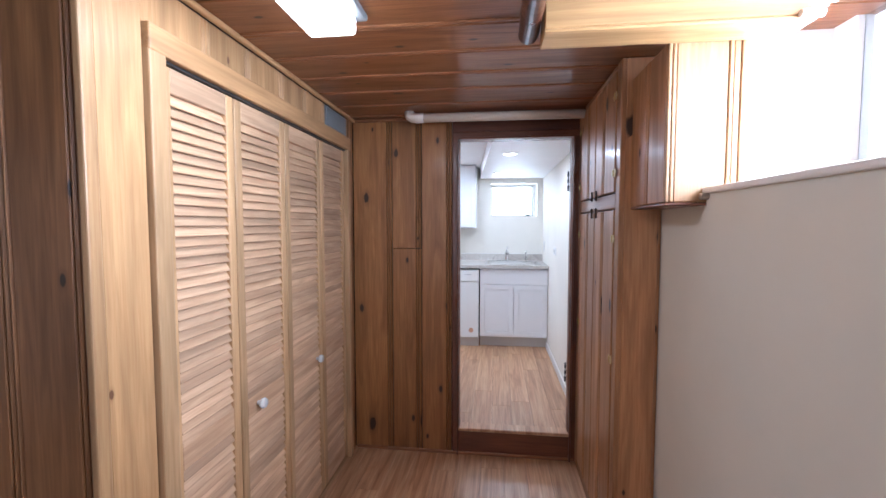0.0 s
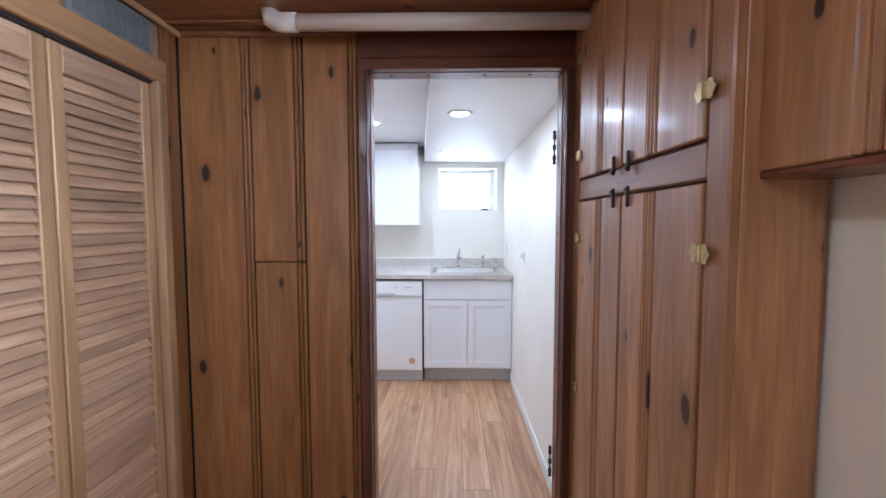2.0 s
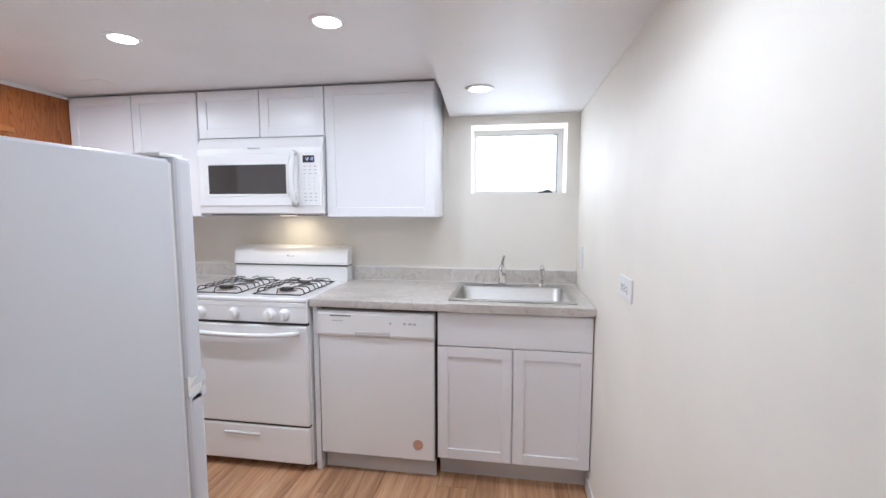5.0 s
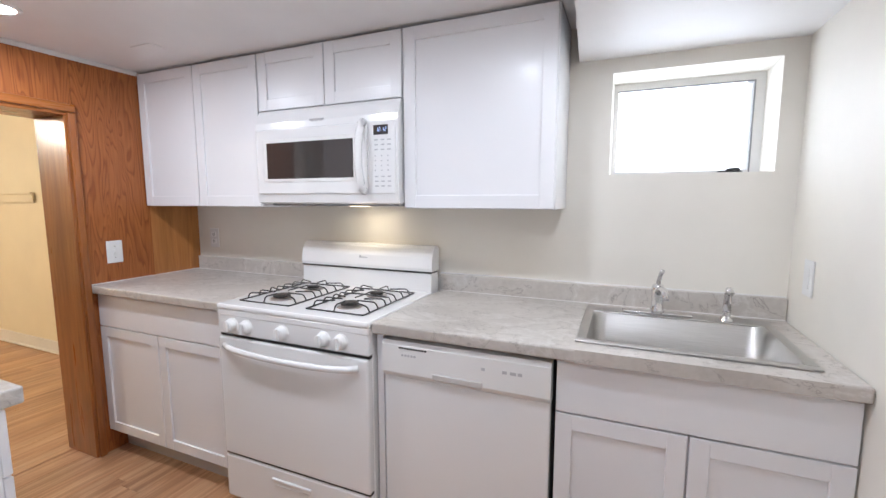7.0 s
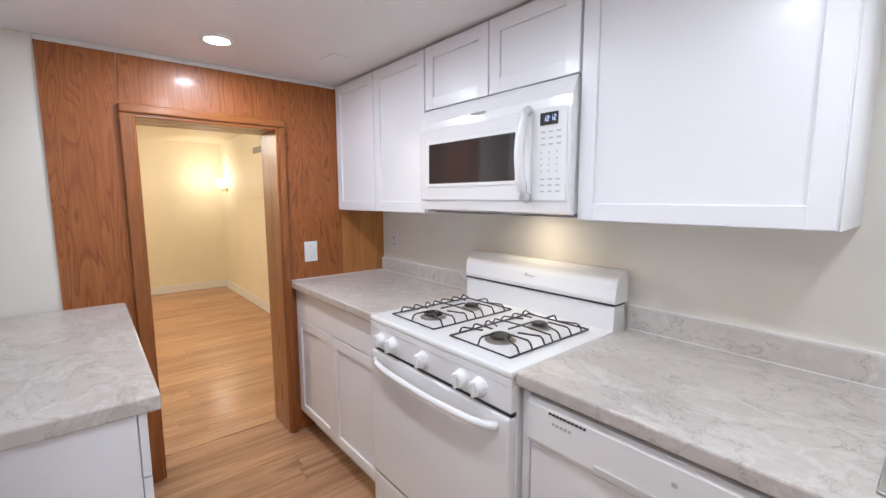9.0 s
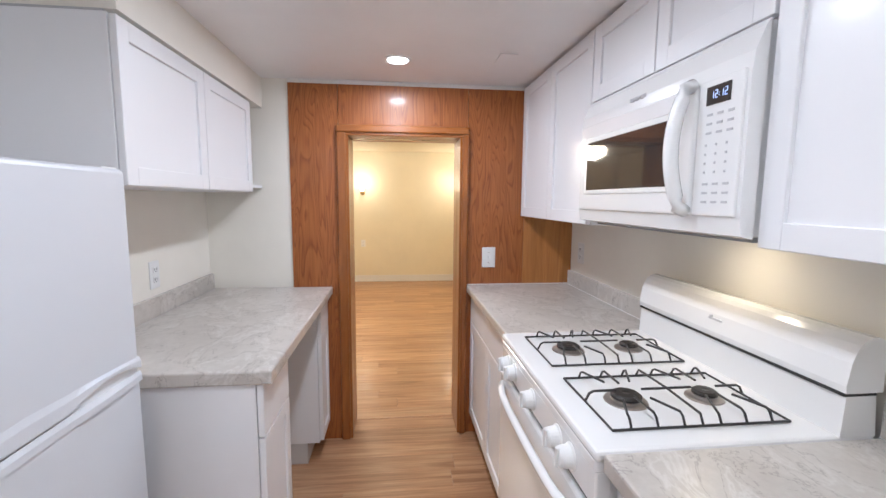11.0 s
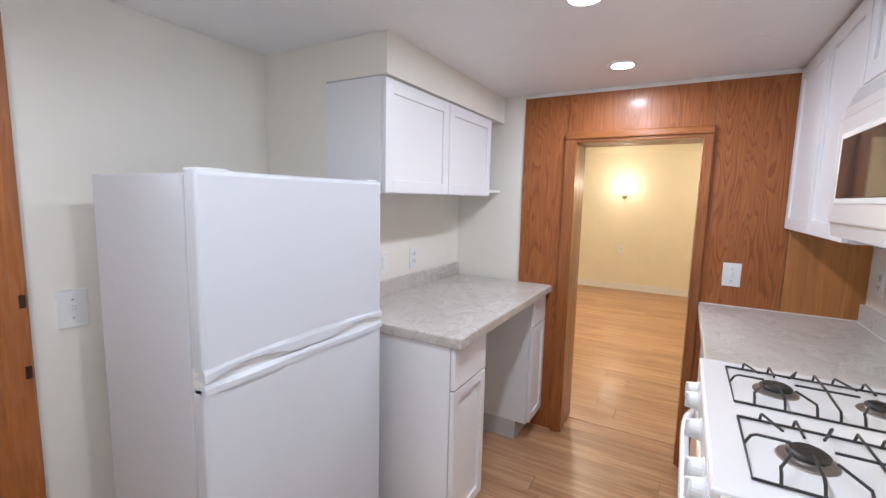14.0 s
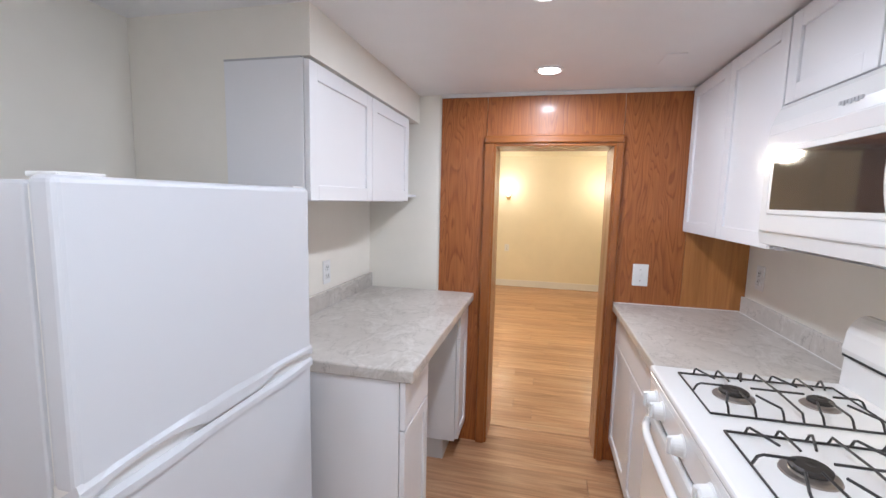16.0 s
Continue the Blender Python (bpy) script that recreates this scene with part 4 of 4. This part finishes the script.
bm = extruded(bmesh.new(), [(5.525, 0.915), (5.53, 1.008), (5.60, 1.008), (5.61, 0.915)], ST0 + 0.002, ST1 - 0.002)
part("backguard_base", bm, enamel, st)
part("seam", boxes((ST0 + 0.001, ST1 - 0.001, 5.5235, 5.60, 1.007, 1.0145)), dark_gap, st)
prof = [(5.525, 1.0145), (5.522, 1.03), (5.53, 1.08), (5.537, 1.10), (5.546, 1.117), (5.558, 1.128), (5.573, 1.134), (5.588, 1.134), (5.60, 1.128), (5.61, 1.115), (5.61, 1.0145)]
bg = part("backguard", extruded(bmesh.new(), prof, ST0 - 0.002, ST1 + 0.002), enamel, st)
part("badge", boxes((-0.475, -0.425, 5.524, 5.53, 1.064, 1.069), (-0.47, -0.463, 5.523, 5.53, 1.064, 1.076)), grey_mark, bg, "small grey badge")


def grate(cx):
    g = part("grate", bmesh.new(), black_iron, st, "black wire grate")
    bm = bmesh.new()
    x0, x1, y0, y1, z = cx - 0.135, cx + 0.135, 5.055, 5.475, 0.921
    r = 0.0031
    tube(bm, [(x0, y0, z), (x1, y0, z), (x1, y1, z), (x0, y1, z), (x0, y0 - 0.001, z)], r)
    for by in (5.16, 5.37):
        for s, xe in ((-1, x0), (1, x1)):
            for k, (dy, reach) in enumerate(((-0.062, 0.088), (0.0, 0.098), (0.062, 0.088))):
                y = by + dy
                yi = by + dy * 0.55
                tube(bm, [(xe, y, z), (xe - s * 0.010, y, z + 0.019), (xe - s * 0.02, y, z + 0.025), (xe - s * reach, yi, z + 0.025)], r)
        for ye, s in ((y0, 1), (y1, -1)):
            if abs(ye - by) < 0.15:
                tube(bm, [(cx, ye, z), (cx, ye + s * 0.01, z + 0.02), (cx, ye + s * 0.02, z + 0.025), (cx, by - s * 0.028, z + 0.025)], r)
    tube(bm, [(x0, 5.265, z), (x0 + 0.012, 5.265, z + 0.022), (cx, 5.265, z + 0.026), (x1 - 0.012, 5.265, z + 0.022), (x1, 5.265, z)], r)
    tube(bm, [(cx, 5.20, z + 0.025), (cx, 5.33, z + 0.025)], r)
    bm.transform(Matrix.Translation(-ORIGIN[g.name]))
    bm.to_mesh(g.data)
    bm.free()
    for by, r_ in ((5.16, 0.037), (5.37, 0.030)):
        part("burner_ring", lathe(bmesh.new(), pose(cx, by, 0.9165), [(r_ + 0.016, 0), (r_ + 0.014, 0.004), (r_, 0.006), (r_ - 0.006, 0.012)], 24), pan_alloy, st)
        part("burner_cap", lathe(bmesh.new(), pose(cx, by, 0.928), [(r_, 0), (r_, 0.006), (r_ - 0.006, 0.010), (0.010, 0.011), (0.004, 0.010)], 24), burner_grey, st)


grate(-0.635)
grate(-0.275)

# dishwasher
dw = thing("dishwasher", (0.27, 5.3, 0), "white built-in dishwasher with a plain door", "dishwasher")
DW0, DW1, DF = -0.036, 0.568, 5.022
part("body", boxes((DW0 + 0.004, DW1 - 0.004, DF + 0.03, YN - 0.01, 0.10, 0.868)), dark_gap, dw)
part("door", boxes((DW0 + 0.004, DW1 - 0.006, DF, DF + 0.03, 0.105, 0.725, 0.006, 2)), enamel, dw)
bm = extruded(bmesh.new(), [(DF - 0.006, 0.728), (DF - 0.012, 0.742), (DF - 0.012, 0.842), (DF - 0.004, 0.857), (DF + 0.03, 0.859), (DF + 0.03, 0.728)], DW0 + 0.003, DW1 - 0.005)
cp = part("control_panel", bm, plastic, dw)
# raised plate, not a hollow; its grey paints the shade of a recess
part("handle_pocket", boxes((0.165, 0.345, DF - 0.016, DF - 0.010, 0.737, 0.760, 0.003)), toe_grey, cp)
for i in range(10):
    part("vent_slot", boxes((0.035 + i * 0.011, 0.043 + i * 0.011, DF - 0.0135, DF - 0.011, 0.832, 0.838)), dark_gap, cp)
for i in range(5):
    part("print", boxes((0.045 + i * 0.012, 0.053 + i * 0.012, DF - 0.0132, DF - 0.011, 0.806, 0.813)), grey_mark, cp)
for a, w in ((0, 0.012), (0.07, 0.015), (0.095, 0.02), (0.12, 0.014)):
    part("print", boxes((0.34 + a, 0.34 + a + w, DF - 0.0132, DF - 0.011, 0.800, 0.810)), grey_mark, cp)
part("sticker", cyl(bmesh.new(), pose(0.478, DF + 0.0005, 0.187, 90, 0, 0), 0.026, 0.0015, 24), sticker_tan, dw, "round copper-coloured sticker")
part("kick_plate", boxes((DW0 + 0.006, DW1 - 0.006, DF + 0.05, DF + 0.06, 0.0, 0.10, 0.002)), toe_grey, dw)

# sink and taps
sk = thing("kitchen_sink", (0.93, 5.3, 0.915), "stainless steel drop-in single-bowl sink", "sink")
Z = 0.916
bm = boxes((SX0, SX1, SY0, SY0 + 0.028, Z, Z + 0.006, 0.002), (SX0, SX1, SY1 - 0.075, SY1, Z, Z + 0.006, 0.002), (SX0, SX0 + 0.032, SY0 + 0.027, SY1 - 0.074, Z, Z + 0.006, 0.002),
           (SX1 - 0.032, SX1, SY0 + 0.027, SY1 - 0.074, Z, Z + 0.006, 0.002))
part("rim", bm, steel, sk)
bm = bmesh.new()


def ring(x0, x1, y0, y1, z, r, n=6):
    out = []
    for cx, cy, a0 in ((x1 - r, y1 - r, 0), (x0 + r, y1 - r, 90), (x0 + r, y0 + r, 180), (x1 - r, y0 + r, 270)):
        for i in range(n + 1):
            a = radians(a0 + 90 * i / n)
            out.append(bm.verts.new((cx + r * math.cos(a), cy + r * math.sin(a), z)))
    return out


bx0, bx1, by0, by1 = SX0 + 0.03, SX1 - 0.03, SY0 + 0.026, SY1 - 0.072
rings = [ring(bx0 - 0.004, bx1 + 0.004, by0 - 0.004, by1 + 0.004, Z + 0.004, 0.012), ring(bx0, bx1, by0, by1, Z, 0.05), ring(bx0 + 0.006, bx1 - 0.006, by0 + 0.006, by1 - 0.006, Z - 0.13, 0.05), ring(bx0 + 0.02, bx1 - 0.02, by0 + 0.02, by1 - 0.02, Z - 0.155, 0.05),
         ring(bx0 + 0.06, bx1 - 0.06, by0 + 0.06, by1 - 0.06, Z - 0.162, 0.05)]
for a, b in zip(rings, rings[1:]):
    for i in range(len(a)):
        j = (i + 1) % len(a)
        bm.faces.new((a[i], a[j], b[j], b[i]))
bm.faces.new(rings[-1])
bowl = part("bowl", bm, steel, sk, "", True)
part("drain", lathe(bmesh.new(), pose(0.93, 5.30, Z - 0.162), [(0.042, 0), (0.040, 0.003), (0.030, 0.003), (0.026, 0.0015)], 20), chrome, sk)
fa = thing("faucet", (0.875, 5.52, Z + 0.006), "chrome single-lever kitchen faucet on a deck plate", "faucet")
FY = 5.508
part("deck_plate", boxes((0.755, 0.995, FY - 0.022, FY + 0.022, Z + 0.006, Z + 0.014, 0.006, 2)), chrome, fa)
part("column", lathe(bmesh.new(), pose(0.875, FY, Z + 0.013), [(0.026, 0), (0.024, 0.01), (0.020, 0.03), (0.021, 0.075), (0.023, 0.09), (0.018, 0.105), (0.006, 0.11)], 20), chrome, fa, "", True)
part("lever", tube(bmesh.new(), [(0.875, FY, Z + 0.115), (0.877, FY - 0.008, Z + 0.14), (0.882, FY - 0.02, Z + 0.168), (0.885, FY - 0.03, Z + 0.175)], 0.0085, 10), chrome, fa, "", True)
part("spout", tube(bmesh.new(), [(0.875, FY, Z + 0.082), (0.88, FY - 0.05, Z + 0.112), (0.886, FY - 0.11, Z + 0.118), (0.89, FY - 0.145, Z + 0.108), (0.891, FY - 0.152, Z + 0.09)], 0.0115, 12), chrome, fa, "", True)
sp = thing("side_sprayer", (1.10, FY, Z + 0.006), "chrome side sprayer beside the faucet", "sprayer")
part("base", lathe(bmesh.new(), pose(1.10, FY, Z + 0.006), [(0.022, 0), (0.020, 0.008), (0.013, 0.014), (0.013, 0.03)], 18), chrome, sp)
part("head", tube(bmesh.new(), [(1.10, FY, Z + 0.03), (1.10, FY, Z + 0.075), (1.10, FY - 0.003, Z + 0.10), (1.10, FY - 0.018, Z + 0.118), (1.10, FY - 0.035, Z + 0.112)], 0.0125, 12), chrome, sp, "", True)

# microwave
mw = thing("microwave", (-0.49, 5.44, 1.33), "white over-the-range microwave, door closed", "microwave")
MX0, MX1, MY, MZ0, MZ1 = -0.872, -0.108, 5.28, 1.334, 1.762
part("body", boxes((MX0 + 0.004, MX1 - 0.004, MY + 0.03, YN - 0.003, MZ0 + 0.004, MZ1 - 0.001, 0.003)), enamel, mw)
prof = [(MY + 0.032, MZ0), (MY + 0.006, MZ0 + 0.006), (MY, MZ0 + 0.04), (MY, MZ1 - 0.10), (MY + 0.004, MZ1 - 0.06), (MY + 0.022, MZ1 - 0.014), (MY + 0.032, MZ1)]
part("front", extruded(bmesh.new(), prof, MX0, MX1), enamel, mw)
md = part("door", boxes((MX0 + 0.012, -0.252, MY - 0.008, MY + 0.004, 1.378, 1.672, 0.006, 2)), enamel, mw)
part("window_rim", boxes((-0.815, -0.303, MY - 0.0105, MY - 0.006, 1.432, 1.626, 0.004, 2)), plastic, md)
part("window", boxes((-0.795, -0.318, MY - 0.0125, MY - 0.008, 1.447, 1.610, 0.002)), dark_glass, md, "dark reflective glass window")
pts = [(-0.266, MY - 0.006, 1.388)] + [(-0.266, MY - 0.012 - 0.040 * math.sin(math.pi * (0.1 + 0.8 * i / 12)), 1.395 + 0.27 * i / 12) for i in range(13)] + [(-0.266, MY - 0.006, 1.672)]
part("handle", tube(bmesh.new(), pts, 0.0165, 12), enamel, md, "", True)
cpn = part("control_panel", boxes((-0.246, MX1 - 0.01, MY - 0.006, MY + 0.004, 1.378, 1.672, 0.004, 2)), enamel, mw)
part("display", boxes((-0.218, -0.15, MY - 0.009, MY - 0.005, 1.617, 1.656, 0.001)), dark_glass, cpn)
bm = bmesh.new()
SEG = {"1": "bc", "2": "abged", ":": ""}
gx = -0.203
for ch in "12:12":
    w, h, zc, y = 0.0075, 0.0075, 1.6365, MY - 0.0098
    for sgm in SEG[ch]:
        spots = {"a": (0, w, h, h + 0.0016), "g": (0, w, 0, 0.0016), "d": (0, w, -h, -h + 0.0016), "b": (w - 0.0014, w, 0, h), "c": (w - 0.0014, w, -h, 0), "e": (0, 0.0014, -h, 0), "f": (0, 0.0014, 0, h)}
        a = spots[sgm]
        box(bm, gx + a[0], gx + a[1], y, y + 0.0006, zc + a[2], zc + a[3])
    if ch == ":":
        box(bm, gx, gx + 0.0016, y, y + 0.0006, zc + 0.002, zc + 0.0036)
        box(bm, gx, gx + 0.0016, y, y + 0.0006, zc - 0.004, zc - 0.0024)
    gx += 0.0045 if ch == ":" else 0.0115
part("digits", bm, digit_glow, cpn, "blue clock digits reading 12:12")
for r_ in range(10):
    z = 1.594 - r_ * 0.0195 - (0.006 if r_ > 2 else 0) - (0.006 if r_ > 6 else 0)
    for c_ in range(3):
        wv = 0.016 if r_ < 3 or r_ > 6 else 0.005
        x = -0.214 + c_ * 0.030
        part("button", boxes((x, x + wv, MY - 0.0072, MY - 0.005, z, z + 0.005)), grey_mark, cpn)
part("badge", boxes(*[(-0.552 + i * 0.0115, -0.544 + i * 0.0115, MY + 0.0, MY + 0.006, 1.698 - 0.003 * (i % 2), 1.706) for i in range(7)]), grey_mark, mw, "small grey maker's badge")
part("vent_underside", boxes((MX0 + 0.03, MX1 - 0.03, MY + 0.06, YN - 0.05, MZ0 - 0.010, MZ0 + 0.005, 0.003)), grey_metal, mw, "grey metal underside")
part("hood_light", boxes((-0.46, -0.38, 5.44, 5.50, MZ0 - 0.014, MZ0 - 0.009)), glowing("hood_lens", (1, 0.8, 0.5), 4), mw, "small warm hood light")

# fridge
fr = thing("refrigerator", (-0.18, 3.5, 0), "white top-freezer refrigerator, doors closed", "refrigerator")
RX0, RX1, RY0, RF, RT = -0.494, 0.206, 3.39, 3.915, 1.479
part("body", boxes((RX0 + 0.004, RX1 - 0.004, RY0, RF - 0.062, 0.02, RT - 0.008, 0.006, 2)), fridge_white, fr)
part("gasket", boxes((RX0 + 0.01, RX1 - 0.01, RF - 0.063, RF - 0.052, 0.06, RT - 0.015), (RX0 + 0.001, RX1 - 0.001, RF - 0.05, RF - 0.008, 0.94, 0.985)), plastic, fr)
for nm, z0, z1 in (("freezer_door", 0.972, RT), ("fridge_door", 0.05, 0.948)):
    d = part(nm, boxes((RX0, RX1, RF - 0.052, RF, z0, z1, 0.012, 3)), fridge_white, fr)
    # grip strip along the edge, thinned to a pocket in its middle
    bm = bmesh.new()
    n = 24
    verts = []
    for i in range(n + 1):
        u = i / n
        x = RX1 + (RX0 - RX1) * u
        dip = sum(max(0.0, 1 - abs((u - c) / 0.17) ** 2.5) for c in (0.20, 0.82))
        if nm == "freezer_door":
            lo, hi = z0 - 0.012 + 0.024 * dip, z0 + 0.036 - 0.016 * abs(2 * u - 1)
        else:
            lo, hi = z1 - 0.022, z1 + 0.004
        out = RF + 0.004 + 0.004 * dip
        verts.append([bm.verts.new((x, RF - 0.045, lo)), bm.verts.new((x, out, lo)), bm.verts.new((x, out, lo + 0.6 * (hi - lo))), bm.verts.new((x, RF - 0.001, hi))])
    for a, b in zip(verts, verts[1:]):
        for k in range(4):
            bm.faces.new((a[k], b[k], b[(k + 1) % 4], a[(k + 1) % 4]))
    bm.faces.new(verts[0])
    bm.faces.new(verts[-1][::-1])
    part("grip", bm, fridge_white, d, "white moulded grip", False)
part("hinge_cap", boxes((RX1 - 0.09, RX1 - 0.015, RF - 0.075, RF - 0.01, RT - 0.003, RT + 0.005, 0.002, 1)), plastic, fr)
part("hinge_cap", boxes((RX0 + 0.015, RX0 + 0.07, RF - 0.06, RF - 0.01, RT - 0.003, RT + 0.004, 0.002, 1)), plastic, fr)
for fx in (RX0 + 0.06, RX1 - 0.06):
    for fy_ in (RY0 + 0.05, RF - 0.12):
        part("foot", cyl(bmesh.new(), pose(fx, fy_, 0), 0.018, 0.022, 12), black_iron, fr)


# switches and outlets: local x across, local -y out of the wall
def plate(name, m, kind, w, h, label):
    t_ = thing(name, m.translation, label, "outlet" if "outlet" in name else "light switch")
    t_.matrix_basis = m
    ORIGIN[t_.name] = Vector((0, 0, 0))
    part("cover", boxes((-w / 2, w / 2, -0.006, 0, -h / 2, h / 2, 0.003, 2)), plastic, t_)
    if kind == "toggle":
        part("toggle", boxes((-0.005, 0.005, -0.017, -0.005, -0.004, 0.012, 0.002), (-0.0085, 0.0085, -0.0075, -0.005, -0.016, 0.016, 0.001)), plastic, t_)
        for z in (-0.03, 0.03):
            part("screw", cyl(bmesh.new(), pose(0, -0.006, z, 90, 0, 0), 0.003, 0.001, 8), pan_alloy, t_)
    elif kind == "outlet":
        for zc in (-0.021, 0.021):
            s_ = part("socket", boxes((-0.0165, 0.0165, -0.0085, -0.005, zc - 0.014, zc + 0.014, 0.005, 2)), plastic, t_)
            part("slots", boxes((-0.008, -0.0055, -0.0092, -0.0084, zc - 0.002, zc + 0.008), (0.0055, 0.008, -0.0092, -0.0084, zc - 0.002, zc + 0.008), (-0.002, 0.002, -0.0092, -0.0084, zc - 0.010, zc - 0.006)), dark_gap, s_)
    else:
        part("socket", boxes((-0.017, 0.017, -0.009, -0.005, -0.034, 0.034, 0.002)), plastic, t_)
    return t_


plate("light_switch", pose(XW + 0.008, 5.13, 1.076, 0, 0, 90), "toggle", 0.078, 0.118, "white toggle light switch on the plywood panelling")
plate("wall_outlet", pose(XE, 4.53, 1.098, 0, 90, -90), "outlet", 0.078, 0.155, "white double outlet on the kitchen wall")
plate("wall_outlet", pose(XE, 5.45, 1.10, 0, 0, -90), "decor", 0.075, 0.118, "white outlet beside the sink")
plate("wall_outlet", pose(-1.62, YN, 1.115, 0, 0, 0), "outlet", 0.075, 0.118, "white outlet under the wall cabinets")
plate("light_switch", pose(0.203, YS, 1.04, 0, 0, 180), "toggle", 0.084, 0.125, "white toggle light switch beside the fridge")
plate("wall_outlet", pose(-0.95, CHY, 1.085, 0, 0, 180), "decor", 0.072, 0.116, "white outlet above the short worktop")
plate("wall_outlet", pose(-1.22, CHY, 1.085, 0, 0, 180), "outlet", 0.072, 0.116, "white outlet above the short worktop")
plate("wall_outlet", pose(FAR, 4.03, 0.66, 0, 0, 90), "outlet", 0.075, 0.118, "cream outlet below a wall sconce")


def downlight(m, label):
    t_ = thing("downlight", m.translation, label, "ceiling light", "recessed ceiling lights")
    t_.matrix_basis = m
    ORIGIN[t_.name] = Vector((0, 0, 0))
    part("trim_ring", lathe(bmesh.new(), pose(0, 0, 0, 180, 0, 0), [(0.066, 0), (0.064, 0.004), (0.054, 0.007), (0.048, 0.004)], 28), plastic, t_)
    part("lens", cyl(bmesh.new(), pose(0, 0, -0.0075), 0.046, 0.003, 28), can_glow, t_, "bright round lens")


for cx, cy, cz, share in CANS:
    downlight(pose(cx, cy, cz), "white round recessed ceiling light, switched on")

# ---- things: next room ----
def sconce(m):
    """A sconce whose wall is the local plane x = 0."""
    s_ = thing("wall_sconce", m.translation, "brass wall sconce with a glowing glass shade", "wall lamp", "wall sconces")
    s_.matrix_basis = m
    ORIGIN[s_.name] = Vector((0, 0, 0))
    part("backplate", lathe(bmesh.new(), pose(0, 0, -0.02, 0, 90, 0), [(0.04, 0), (0.035, 0.01), (0.012, 0.015)], 18), brass, s_)
    part("arm", tube(bmesh.new(), [(0.01, 0, -0.02), (0.06, 0, -0.035), (0.09, 0, -0.02), (0.09, 0, 0.01)], 0.007, 8), brass, s_)
    part("shade", lathe(bmesh.new(), pose(0.09, 0, 0.005), [(0.022, 0), (0.035, 0.03), (0.05, 0.08), (0.055, 0.12), (0.045, 0.13)], 18), shade_glow, s_, "glowing tulip glass shade", True)


sconce(pose(FAR, 4.03, 1.53))
sconce(pose(-6.28, 5.76, 1.53, 0, 0, -90))
dm = thing("dome_light", (-4.1, 3.7, 2.2), "glowing dome ceiling light in the next room", "ceiling light")
part("base", lathe(bmesh.new(), pose(-4.1, 3.7, 2.2, 180, 0, 0), [(0.17, 0), (0.17, 0.02), (0.16, 0.03)], 24), brass, dm)
part("dome", lathe(bmesh.new(), pose(-4.1, 3.7, 2.17, 180, 0, 0), [(0.155, 0), (0.14, 0.04), (0.10, 0.075), (0.03, 0.09)], 24), shade_glow, dm, "glowing glass dome", True)
# wire shelf seen by the doorway of the next room
sh = thing("wire_shelf", (-4.2, 5.74, 1.40), "thin cream shelf rail on the next room's wall", "shelf")
part("rail", boxes((-5.2, -3.9, 5.715, 5.745, 1.395, 1.415, 0.003), (-5.2, -3.9, 5.735, 5.745, 1.33, 1.395)), wall_cream, sh)
vg = thing("wall_vent", (-4.75, 5.758, 1.95), "small grey wall vent near the ceiling", "vent")
part("frame", boxes((-4.9, -4.62, 5.748, 5.759, 1.92, 1.99, 0.002)), grey_metal, vg)

# ---- floor planks ----
def planks(parent, x0, x1, y0, y1, z, seed):
    """Laminate planks that run along y, each its own piece."""
    rng = random.Random(seed)
    w, length = 0.142, 1.22
    shared = {}
    x = x0
    while x < x1 - 0.004:
        a, b = x, min(x + w, x1)
        y = y0 - rng.random() * length
        while y < y1:
            c, d = max(y, y0), min(y + length, y1)
            y += length
            if d - c < 0.02:
                continue
            key = (round(b - a, 3), round(d - c, 3))
            if key not in shared:
                hw, hl = (b - a) / 2, (d - c) / 2
                shared[key] = mesh_of("plank", boxes((-hw + 0.0004, hw - 0.0004, -hl + 0.0005, hl - 0.0005, -0.012, 0, 0.0012)), oak)
            piece("plank", shared[key], parent, ((a + b) / 2, (c + d) / 2, z))
        x += w


planks(kitchen_floor, XW - 0.21, XE, YS, YN, 0.0, 3)
planks(far_floor, FAR, XW - 0.225, 2.0, 5.76, -0.001, 5)
planks(low_floor, -1.9, XL, -1.2, YP, LOW, 7)
solid("floor_under", boxes((-3.2, 2.0, -2.7, -1.201, LOW - 0.012, LOW), (-3.2, -1.901, -1.2, 1.25, LOW - 0.012, LOW)), oak, "oak laminate floor behind", "floor", **S)
